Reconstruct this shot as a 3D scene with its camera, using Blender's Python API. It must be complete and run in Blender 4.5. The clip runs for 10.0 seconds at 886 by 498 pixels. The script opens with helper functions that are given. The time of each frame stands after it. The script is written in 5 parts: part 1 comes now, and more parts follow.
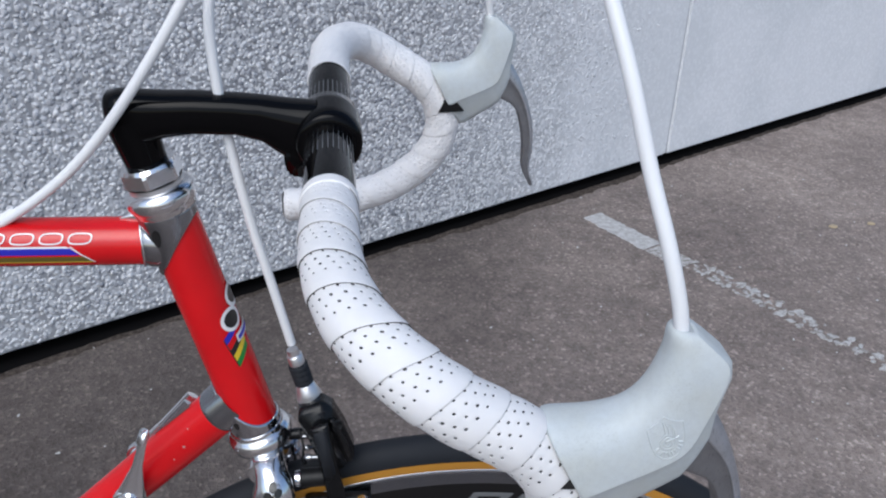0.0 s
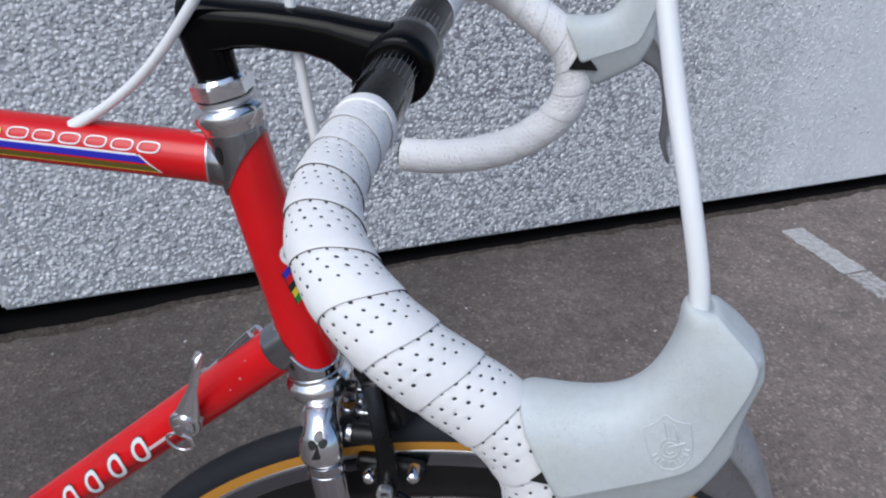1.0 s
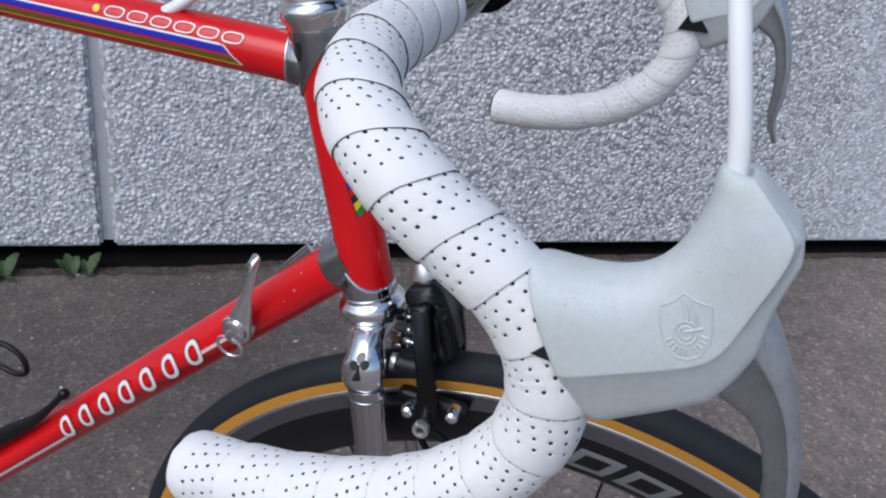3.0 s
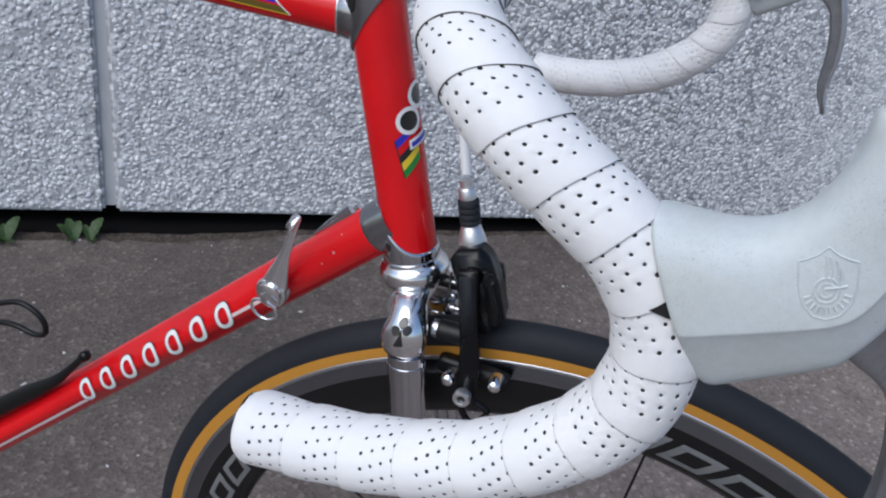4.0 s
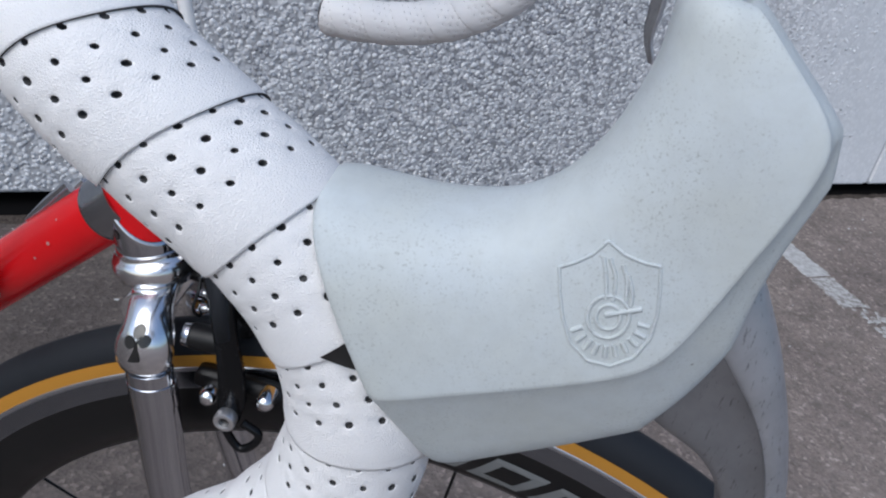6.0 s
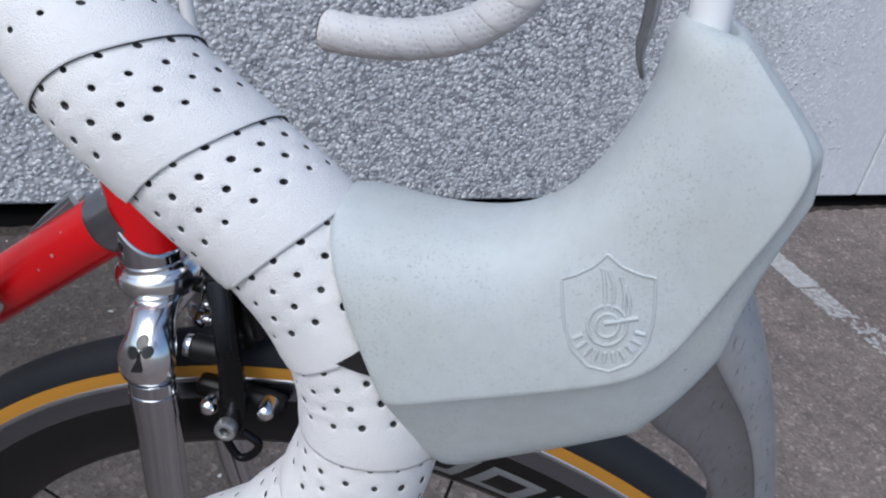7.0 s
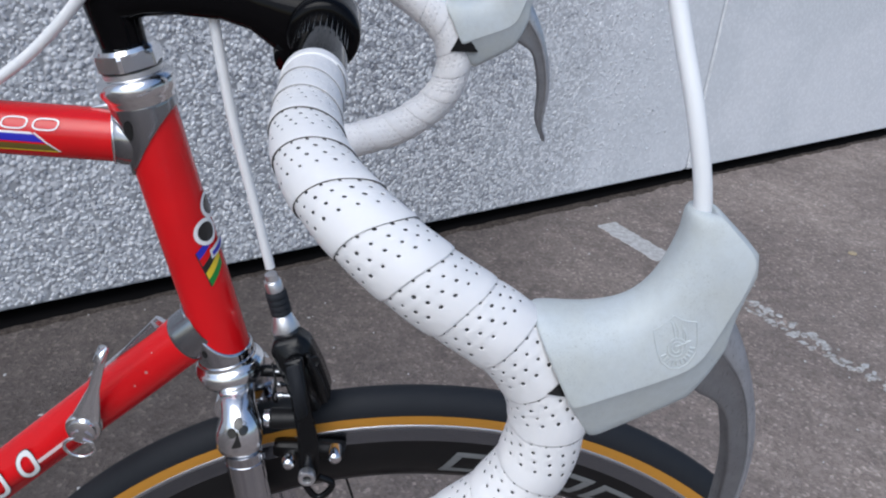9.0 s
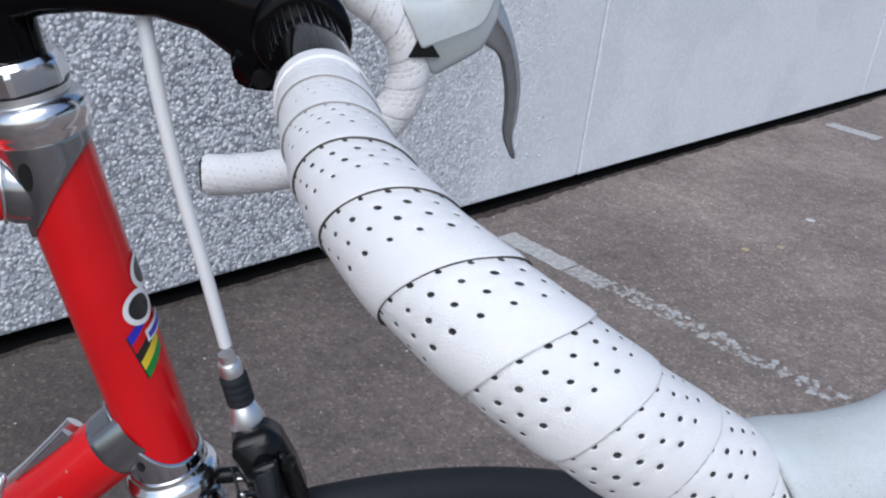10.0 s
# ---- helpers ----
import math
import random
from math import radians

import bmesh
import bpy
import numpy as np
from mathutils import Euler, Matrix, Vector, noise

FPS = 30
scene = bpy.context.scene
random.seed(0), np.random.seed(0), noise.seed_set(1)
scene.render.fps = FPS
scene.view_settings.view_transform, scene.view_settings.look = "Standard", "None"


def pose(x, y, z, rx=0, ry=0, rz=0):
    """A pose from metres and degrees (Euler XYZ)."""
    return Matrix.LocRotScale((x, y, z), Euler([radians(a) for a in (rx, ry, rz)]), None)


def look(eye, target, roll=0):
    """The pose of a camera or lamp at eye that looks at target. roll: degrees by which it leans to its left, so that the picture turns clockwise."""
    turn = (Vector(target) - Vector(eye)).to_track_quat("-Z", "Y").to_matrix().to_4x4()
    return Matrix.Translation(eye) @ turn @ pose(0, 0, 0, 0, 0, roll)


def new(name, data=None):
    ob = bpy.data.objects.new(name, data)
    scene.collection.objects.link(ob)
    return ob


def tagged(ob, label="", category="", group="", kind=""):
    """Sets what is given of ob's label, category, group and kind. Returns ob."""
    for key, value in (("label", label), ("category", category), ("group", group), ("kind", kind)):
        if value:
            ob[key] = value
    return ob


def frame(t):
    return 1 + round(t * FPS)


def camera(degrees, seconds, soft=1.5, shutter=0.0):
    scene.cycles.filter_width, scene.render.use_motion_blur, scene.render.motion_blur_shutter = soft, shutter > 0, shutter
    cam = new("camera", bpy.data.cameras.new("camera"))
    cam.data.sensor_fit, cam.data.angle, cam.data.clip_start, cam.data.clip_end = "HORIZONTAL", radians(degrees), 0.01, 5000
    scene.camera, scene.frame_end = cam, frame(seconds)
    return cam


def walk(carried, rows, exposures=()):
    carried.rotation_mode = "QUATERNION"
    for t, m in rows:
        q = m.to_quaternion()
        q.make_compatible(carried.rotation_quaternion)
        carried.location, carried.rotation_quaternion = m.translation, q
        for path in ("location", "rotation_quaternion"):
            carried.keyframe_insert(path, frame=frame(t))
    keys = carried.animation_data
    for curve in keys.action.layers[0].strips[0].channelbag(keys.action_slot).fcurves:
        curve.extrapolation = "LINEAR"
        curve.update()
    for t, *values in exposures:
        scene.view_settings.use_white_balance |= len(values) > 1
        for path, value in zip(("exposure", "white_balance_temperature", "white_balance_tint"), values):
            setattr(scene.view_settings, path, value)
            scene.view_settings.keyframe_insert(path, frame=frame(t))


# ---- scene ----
cam = camera(54.31, 10.0, 2.1)
PATH = [
    (0, 0.05342, -0.50457, 1.06022, 62.914, -2.181, -5.917),
    (0.5, 0.05046, -0.50546, 1.05318, 62.285, -2.453, -0.925),
    (1, 0.12860, -0.46712, 1.02199, 61.593, -2.867, 9.426),
    (1.5, 0.16571, -0.46133, 1.00327, 60.506, -3.498, 16.634),
    (2, 0.17471, -0.47429, 0.98765, 60.302, -4.633, 20.161),
    (2.2, 0.17847, -0.47956, 0.98214, 60.442, -5.169, 21.002),
    (3.3, 0.14762, -0.46503, 0.96969, 61.761, -6.898, 19.243),
    (3.5, 0.13759, -0.46561, 0.96574, 61.451, -7.215, 19.362),
    (4, 0.12857, -0.46816, 0.95425, 60.118, -7.824, 19.782),
    (4.5, 0.14202, -0.44153, 0.94258, 59.325, -8.031, 18.794),
    (5, 0.14892, -0.40248, 0.93260, 59.145, -8.231, 16.061),
    (5.5, 0.14368, -0.37204, 0.91110, 59.288, -9.823, 13.177),
    (5.7, 0.15194, -0.36576, 0.91345, 59.329, -10.281, 12.083),
    (6.8, 0.15660, -0.36869, 0.91975, 60.359, -10.769, 9.891),
    (7, 0.15275, -0.37362, 0.92082, 60.393, -10.850, 10.412),
    (7.5, 0.14907, -0.38086, 0.92303, 60.471, -9.735, 10.863),
    (8, 0.14900, -0.42125, 0.96771, 61.919, -5.212, 9.684),
    (8.5, 0.09222, -0.48079, 0.99032, 63.108, -2.982, 3.345),
    (9, 0.06892, -0.48909, 0.99479, 63.754, -5.593, -3.284),
    (9.5, 0.04901, -0.40090, 0.95261, 64.796, -5.680, -7.250),
    (10, 0.01965, -0.37526, 0.95956, 65.440, -5.888, -12.351),
]
walk(cam, [(t, pose(x, y, z, rx, ry, rz)) for t, x, y, z, rx, ry, rz in PATH], [(0.0, -0.01, 5860, 7), (0.5, 0.06, 5860, 7), (1.0, -0.04, 5860, 7), (2.0, -0.06, 5860, 7), (4.0, -0.04, 5860, 7), (5.5, -0.13, 5860, 7), (7.0, -0.12, 5860, 7), (8.0, -0.10, 5860, 7), (9.0, -0.04, 5860, 7), (10.0, -0.01, 5860, 7)])

# ---- world, sun ----
world = bpy.data.worlds.new("sky")
scene.world = world
world.use_nodes = True
wn = world.node_tree.nodes
sky = wn.new("ShaderNodeTexSky")
sky.sky_type = "NISHITA"
sky.sun_disc = False
sky.sun_elevation = radians(48)
sky.sun_rotation = radians(201)
sky.air_density, sky.dust_density, sky.ozone_density = 1.0, 3.0, 1.5
wn["Background"].inputs["Strength"].default_value = 0.15
world.node_tree.links.new(sky.outputs["Color"], wn["Background"].inputs["Color"])

sun_data = bpy.data.lights.new("sun", "SUN")
sun_data.energy, sun_data.angle, sun_data.color = 1.5, radians(50), (1.0, 0.97, 0.94)
sun = new("sun", sun_data)
sun.matrix_world = look((-0.8, -2.1, 2.6), (0, 0, 0))

# ---- materials ----
def material(name, base, rough=0.5, metal=0.0, coat=0.0, spec=0.5):
    m = bpy.data.materials.new(name)
    m.use_nodes = True
    p = m.node_tree.nodes["Principled BSDF"]
    p.inputs["Base Color"].default_value = (*base, 1)
    p.inputs["Roughness"].default_value = rough
    p.inputs["Metallic"].default_value = metal
    p.inputs["Coat Weight"].default_value = coat
    p.inputs["Coat Roughness"].default_value = 0.06
    p.inputs["Specular IOR Level"].default_value = spec
    return m


def node(m, kind, **inputs):
    n = m.node_tree.nodes.new("ShaderNode" + kind)
    for key, value in inputs.items():
        n.inputs[key.replace("_", " ")].default_value = value
    return n


def wire(m, a, b):
    m.node_tree.links.new(a, b)


def shader(m):
    return m.node_tree.nodes["Principled BSDF"]


def coords(m, scale=1.0, kind="Object"):
    tc = node(m, "TexCoord")
    mp = node(m, "Mapping")
    mp.inputs["Scale"].default_value = (scale, scale, scale) if not isinstance(scale, tuple) else scale
    wire(m, tc.outputs[kind], mp.inputs["Vector"])
    return mp.outputs["Vector"]


def ramp(m, source, stops):
    r = m.node_tree.nodes.new("ShaderNodeValToRGB")
    while len(r.color_ramp.elements) < len(stops):
        r.color_ramp.elements.new(0.5)
    for e, (p, c) in zip(r.color_ramp.elements, stops):
        e.position = p
        e.color = (*c, 1) if isinstance(c, tuple) else (c, c, c, 1)
    wire(m, source, r.inputs["Fac"])
    return r.outputs["Color"]


def noise_of(m, vec, scale, detail=4.0, rough=0.6):
    n = node(m, "TexNoise", Scale=scale, Detail=detail, Roughness=rough)
    wire(m, vec, n.inputs["Vector"])
    return n.outputs["Fac"]


def mixed(m, fac, a, b, mode="MIX"):
    x = m.node_tree.nodes.new("ShaderNodeMix")
    x.data_type, x.blend_type = "RGBA", mode
    for sock, value in ((x.inputs[0], fac), (x.inputs[6], a), (x.inputs[7], b)):
        if isinstance(value, (float, int)):
            sock.default_value = value
        elif isinstance(value, tuple):
            sock.default_value = (*value, 1)
        else:
            wire(m, value, sock)
    return x.outputs[2]


def bumped(m, height, strength, distance):
    b = node(m, "Bump", Strength=strength, Distance=distance)
    wire(m, height, b.inputs["Height"])
    last = shader(m).inputs["Normal"]
    if last.links:
        wire(m, last.links[0].from_socket, b.inputs["Normal"])
    wire(m, b.outputs["Normal"], last)


def worn(m, rough_lo, rough_hi, scale, bump=0.0):
    """Uneven gloss and a little relief."""
    v = coords(m)
    f = noise_of(m, v, scale, 5)
    r = node(m, "MapRange", To_Min=rough_lo, To_Max=rough_hi)
    wire(m, f, r.inputs["Value"])
    wire(m, r.outputs["Result"], shader(m).inputs["Roughness"])
    if bump:
        bumped(m, f, bump, 0.0005)
    return m


def paint(name, base, chips=True):
    m = material(name, base, 0.25, 0.0, 0.25, 0.35)
    v = coords(m)
    big = noise_of(m, v, 14, 3)
    col = mixed(m, ramp(m, big, [(0.35, 0.0), (0.7, 1.0)]), base, tuple(c * 0.8 for c in base))
    if chips:
        spots = noise_of(m, v, 90, 2, 0.5)
        mask = ramp(m, spots, [(0.775, 0.0), (0.79, 1.0)])
        col = mixed(m, mask, col, (0.45, 0.42, 0.4))
    wire(m, col, shader(m).inputs["Base Color"])
    fine = noise_of(m, v, 320, 2)
    bumped(m, fine, 0.05, 0.0003)
    return m


RED = paint("red_enamel", (0.64, 0.005, 0.009), chips=False)
CHROME = worn(material("chrome", (0.80, 0.80, 0.81), 0.12, 1.0), 0.10, 0.26, 60)
SATIN_CHROME = worn(material("satin_chrome", (0.84, 0.85, 0.87), 0.2, 1.0), 0.13, 0.25, 60)
DULL_CHROME = worn(material("dull_chrome", (0.36, 0.37, 0.39), 0.2, 1.0), 0.12, 0.28, 90, 0.1)
ALLOY = worn(material("brushed_alloy", (0.74, 0.74, 0.75), 0.3, 1.0), 0.30, 0.55, 120, 0.12)
STEM_BLACK = worn(material("glossy_black_anodised", (0.002, 0.002, 0.0024), 0.06, 0.0, 0.0, 0.13), 0.03, 0.08, 70)
BLACK_PLASTIC = worn(material("black_plastic", (0.006, 0.006, 0.0065), 0.45, spec=0.3), 0.34, 0.55, 80)
BLACK_METAL = worn(material("black_painted_metal", (0.005, 0.0053, 0.006), 0.35, 0.0, 0.0, 0.26), 0.16, 0.34, 110, 0.08)
POLISHED = worn(material("polished_alloy", (0.86, 0.87, 0.89), 0.15, 0.95), 0.09, 0.22, 80, 0.06)
BLADE_CHROME = worn(material("aged_chrome", (0.56, 0.57, 0.60), 0.12, 1.0), 0.07, 0.17, 50)
TRACK = worn(material("worn_brake_track", (0.25, 0.27, 0.30), 0.2, 1.0), 0.14, 0.28, 70, 0.1)
RIM_EDGE = worn(material("bright_rim_edge", (0.56, 0.58, 0.62), 0.3, 1.0), 0.22, 0.38, 90)
RUBBER = worn(material("black_rubber", (0.017, 0.019, 0.023), 0.65, spec=0.2), 0.55, 0.8, 60, 0.15)
CARBON = worn(material("dark_carbon_rim", (0.005, 0.005, 0.0055), 0.3, 0.0, 0.0, 0.4), 0.22, 0.45, 40)
GOLD = worn(material("ochre_sidewall", (0.50, 0.23, 0.025), 0.6), 0.5, 0.75, 90, 0.12)
WHITE_CABLE = worn(material("white_cable_housing", (0.78, 0.79, 0.80), 0.35), 0.28, 0.45, 50)
DECAL_WHITE = material("white_decal", (0.78, 0.78, 0.78), 0.35, 0.0, 0.5)
DECAL_GREY = material("grey_decal", (0.145, 0.150, 0.150), 0.4)
DECAL_BLACK = material("black_decal", (0.01, 0.01, 0.01), 0.35, 0.0, 0.4)
DECAL_BLUE = material("blue_decal", (0.02, 0.02, 0.42), 0.35, 0.0, 0.5)
DECAL_GREEN = material("green_decal", (0.01, 0.22, 0.03), 0.35, 0.0, 0.5)
DECAL_YELLOW = material("yellow_decal", (0.72, 0.52, 0.02), 0.35, 0.0, 0.5)
DECAL_OLIVE = material("olive_gold_decal", (0.14, 0.10, 0.015), 0.35, 0.0, 0.5)
CHALK_CHIP = worn(material("bare_primer", (0.42, 0.20, 0.19), 0.6), 0.5, 0.7, 200, 0.2)
PINK_LINE = material("pale_pink_pinstripe", (0.80, 0.62, 0.62), 0.35, 0.0, 0.5)


def leather(name, base):
    m = material(name, base, 0.5, 0.0, 0.0, 0.4)
    v = coords(m)
    blotch = noise_of(m, v, 55, 4)
    col = mixed(m, ramp(m, blotch, [(0.3, 0.0), (0.75, 1.0)]), base, tuple(c * 0.94 for c in base))
    grime = noise_of(m, v, 210, 5, 0.7)
    col = mixed(m, ramp(m, grime, [(0.68, 0.0), (0.84, 0.32)]), col, (0.50, 0.48, 0.46))
    wire(m, col, shader(m).inputs["Base Color"])
    cells = node(m, "TexVoronoi", Scale=2200.0)
    cells.feature = "DISTANCE_TO_EDGE"
    wire(m, v, cells.inputs["Vector"])
    bumped(m, ramp(m, cells.outputs["Distance"], [(0.0, 0.0), (0.3, 1.0)]), 0.40, 0.00028)
    bumped(m, noise_of(m, v, 160, 3), 0.15, 0.0006)
    return m


TAPE = leather("white_perforated_leatherette", (0.838, 0.830, 0.830))
# edge grey, darkened for the shadow line where turns overlap
TAPE_EDGE = material("shaded_grey_tape_edge", (0.075, 0.070, 0.066), 0.95, spec=0.0)
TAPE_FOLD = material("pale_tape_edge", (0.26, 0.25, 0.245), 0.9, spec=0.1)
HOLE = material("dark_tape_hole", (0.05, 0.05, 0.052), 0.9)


def hood_rubber():
    base = (0.535, 0.575, 0.590)
    m = material("pale_grey_green_rubber", base, 0.55, 0.0, 0.0, 0.35)
    shader(m).inputs["Subsurface Weight"].default_value = 0.12
    shader(m).inputs["Subsurface Radius"].default_value = (0.004, 0.004, 0.0035)
    v = coords(m)
    yellow = noise_of(m, v, 45, 4)
    col = mixed(m, ramp(m, yellow, [(0.42, 0.0), (0.72, 0.8)]), base, (0.525, 0.548, 0.522))
    cloud = noise_of(m, v, 260, 5, 0.7)
    col = mixed(m, ramp(m, cloud, [(0.40, 0.0), (0.75, 0.45)]), col, (0.43, 0.455, 0.455))
    specks = noise_of(m, v, 2100, 3, 0.7)
    where = noise_of(m, v, 62, 3)
    mask = mixed(m, 1.0, ramp(m, specks, [(0.56, 0.0), (0.72, 1.0)]), ramp(m, where, [(0.39, 0.04), (0.64, 0.75)]), "MULTIPLY")
    col = mixed(m, mask, col, (0.24, 0.25, 0.24))
    dots = node(m, "TexVoronoi", Scale=85.0)
    wire(m, v, dots.inputs["Vector"])
    col = mixed(m, ramp(m, dots.outputs["Distance"], [(0.014, 0.8), (0.026, 0.0)]), col, (0.16, 0.16, 0.155))
    wire(m, col, shader(m).inputs["Base Color"])
    bumped(m, noise_of(m, v, 1400, 2), 0.12, 0.00015)
    bumped(m, noise_of(m, v, 60, 3), 0.08, 0.0012)
    return m


HOOD = hood_rubber()


def lever_alloy(name, tone, metal):
    """Satin alloy, mottled and scratched along its length."""
    m = material(name, tone, 0.4, metal)
    worn(m, 0.30, 0.46, 45, 0.12)
    mottle = noise_of(m, coords(m), 130, 4, 0.6)
    scr = noise_of(m, coords(m, (1500.0, 1500.0, 300.0)), 1.0, 3, 0.7)
    dark = mixed(m, ramp(m, scr, [(0.60, 0.0), (0.70, 0.75)]), mixed(m, ramp(m, mottle, [(0.4, 0.0), (0.7, 0.5)]), tone, tuple(c * 0.7 for c in tone)), (0.14, 0.14, 0.15))
    wire(m, dark, shader(m).inputs["Base Color"])
    return m


# one alloy in two tones: web darkened for shade, flange lightened for its highlight
LEVER = lever_alloy("scratched_shaded_alloy", (0.33, 0.34, 0.36), 0.85)
FLANGE = lever_alloy("worn_lit_alloy", (0.48, 0.50, 0.54), 0.75)


def aggregate():
    """Exposed-aggregate concrete: rounded grey stones in pale mortar."""
    m = material("exposed_aggregate_concrete", (0.45, 0.46, 0.48), 0.9, spec=0.15)
    v = coords(m)
    st = node(m, "TexVoronoi", Scale=88.0, Randomness=1.0)
    wire(m, v, st.inputs["Vector"])
    tone = m.node_tree.nodes.new("ShaderNodeSeparateColor")
    wire(m, st.outputs["Color"], tone.inputs["Color"])
    stone = ramp(m, tone.outputs[0], [(0.0, (0.24, 0.25, 0.27)), (0.3, (0.42, 0.43, 0.455)), (0.7, (0.58, 0.59, 0.61)), (1.0, (0.74, 0.74, 0.75))])
    gap = ramp(m, st.outputs["Distance"], [(0.45, 0.0), (0.72, 1.0)])
    col = mixed(m, gap, stone, (0.22, 0.225, 0.24))
    stain = noise_of(m, v, 3.0, 5)
    col = mixed(m, ramp(m, stain, [(0.45, 0.0), (0.85, 0.35)]), col, (0.50, 0.505, 0.52))
    wire(m, col, shader(m).inputs["Base Color"])
    h = ramp(m, st.outputs["Distance"], [(0.0, 1.0), (0.75, 0.0)])
    bumped(m, h, 0.35, 0.002)
    bumped(m, noise_of(m, v, 600, 3), 0.3, 0.001)
    return m


def pale_far_end(m):
    """A paler tone over the stretch of wall beyond the bicycle, with a ragged edge."""
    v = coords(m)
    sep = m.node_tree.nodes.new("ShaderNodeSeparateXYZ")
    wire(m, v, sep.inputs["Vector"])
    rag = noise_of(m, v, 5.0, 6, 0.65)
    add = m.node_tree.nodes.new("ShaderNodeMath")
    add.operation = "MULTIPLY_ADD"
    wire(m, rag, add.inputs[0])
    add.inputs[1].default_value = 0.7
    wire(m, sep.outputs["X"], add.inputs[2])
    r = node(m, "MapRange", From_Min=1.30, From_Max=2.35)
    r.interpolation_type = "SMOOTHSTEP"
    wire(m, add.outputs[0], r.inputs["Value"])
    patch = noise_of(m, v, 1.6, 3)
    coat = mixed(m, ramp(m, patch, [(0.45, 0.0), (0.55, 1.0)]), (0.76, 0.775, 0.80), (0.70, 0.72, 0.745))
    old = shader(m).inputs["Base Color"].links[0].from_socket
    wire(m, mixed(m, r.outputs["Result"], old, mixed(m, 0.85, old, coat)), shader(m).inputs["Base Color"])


def pale_behind_frame(m):
    """Makes the wall's colour paler behind the frame, fading out towards the stretch beside the far bar."""
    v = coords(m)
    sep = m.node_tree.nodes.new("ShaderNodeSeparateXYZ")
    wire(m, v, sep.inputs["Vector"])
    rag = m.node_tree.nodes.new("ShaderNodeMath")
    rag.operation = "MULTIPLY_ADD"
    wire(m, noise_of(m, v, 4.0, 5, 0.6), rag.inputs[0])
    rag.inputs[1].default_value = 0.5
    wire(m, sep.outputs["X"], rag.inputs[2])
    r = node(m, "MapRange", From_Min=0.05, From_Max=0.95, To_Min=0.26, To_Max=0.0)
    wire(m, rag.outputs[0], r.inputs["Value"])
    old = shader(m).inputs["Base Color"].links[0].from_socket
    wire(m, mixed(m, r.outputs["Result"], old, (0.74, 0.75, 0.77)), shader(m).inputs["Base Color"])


WALL = aggregate()
pale_behind_frame(WALL)
pale_far_end(WALL)


def asphalt():
    m = material("worn_brown_grey_asphalt", (0.1, 0.09, 0.085), 0.9)
    v = coords(m)
    big = noise_of(m, v, 2.2, 5)
    col = ramp(m, big, [(0.3, (0.112, 0.092, 0.083)), (0.55, (0.164, 0.136, 0.121)), (0.8, (0.232, 0.194, 0.170))])
    grit = node(m, "TexVoronoi", Scale=150.0)
    wire(m, v, grit.inputs["Vector"])
    tone = m.node_tree.nodes.new("ShaderNodeSeparateColor")
    wire(m, grit.outputs["Color"], tone.inputs["Color"])
    grain = ramp(m, tone.outputs[1], [(0.0, 0.62), (0.5, 1.0), (0.88, 1.2), (1.0, 2.1)])
    col = mixed(m, 0.65, col, grain, "MULTIPLY")
    mottle = noise_of(m, v, 22, 5, 0.65)
    col = mixed(m, 0.8, col, ramp(m, mottle, [(0.3, 0.72), (0.5, 1.0), (0.72, 1.28)]), "MULTIPLY")
    # painted light: a paler stretch of the pavement rightwards and away from the wall, with a cloudy edge
    sep = m.node_tree.nodes.new("ShaderNodeSeparateXYZ")
    turned = node(m, "Mapping")
    turned.inputs["Rotation"].default_value = (0, 0, radians(25))
    wire(m, v, turned.inputs["Vector"])
    wire(m, turned.outputs["Vector"], sep.inputs["Vector"])
    cloud = m.node_tree.nodes.new("ShaderNodeMath")
    cloud.operation = "MULTIPLY_ADD"
    wire(m, noise_of(m, v, 1.3, 5, 0.6), cloud.inputs[0])
    cloud.inputs[1].default_value = 0.8
    wire(m, sep.outputs["X"], cloud.inputs[2])
    light_fall = node(m, "MapRange", From_Min=-0.20, From_Max=0.72, To_Min=0.74, To_Max=1.60)
    wire(m, cloud.outputs[0], light_fall.inputs["Value"])
    col = mixed(m, 1.0, col, light_fall.outputs["Result"], "MULTIPLY")
    wire(m, col, shader(m).inputs["Base Color"])
    bumped(m, noise_of(m, v, 130, 6, 0.75), 0.8, 0.006)
    bumped(m, grit.outputs["Distance"], 0.4, 0.004)
    return m


ASPHALT = asphalt()
SEALANT = worn(material("pale_joint_sealant", (0.44, 0.45, 0.47), 0.7), 0.6, 0.85, 40, 0.2)
SLOT_SHADE = worn(material("black_slot_shade", (0.006, 0.006, 0.0065), 0.9), 0.85, 0.95, 30, 0.2)
STONE = material("pebble_grey", (0.5, 0.51, 0.53), 0.9, spec=0.15)
_v = node(STONE, "NewGeometry")
_c = ramp(STONE, _v.outputs["Random Per Island"], [(0.0, (0.18, 0.19, 0.22)), (0.12, (0.29, 0.30, 0.33)), (0.32, (0.50, 0.51, 0.54)), (0.75, (0.64, 0.65, 0.67)), (1.0, (0.80, 0.80, 0.81))])
_n = noise_of(STONE, coords(STONE), 500, 3)
_c = mixed(STONE, ramp(STONE, noise_of(STONE, coords(STONE), 38, 4, 0.65), [(0.58, 0.0), (0.74, 0.6)]), _c, (0.23, 0.24, 0.27))
wire(STONE, mixed(STONE, ramp(STONE, _n, [(0.3, 0.0), (0.75, 0.3)]), _c, (0.5, 0.5, 0.52)), shader(STONE).inputs["Base Color"])
bumped(STONE, _n, 0.3, 0.0006)
pale_behind_frame(STONE)
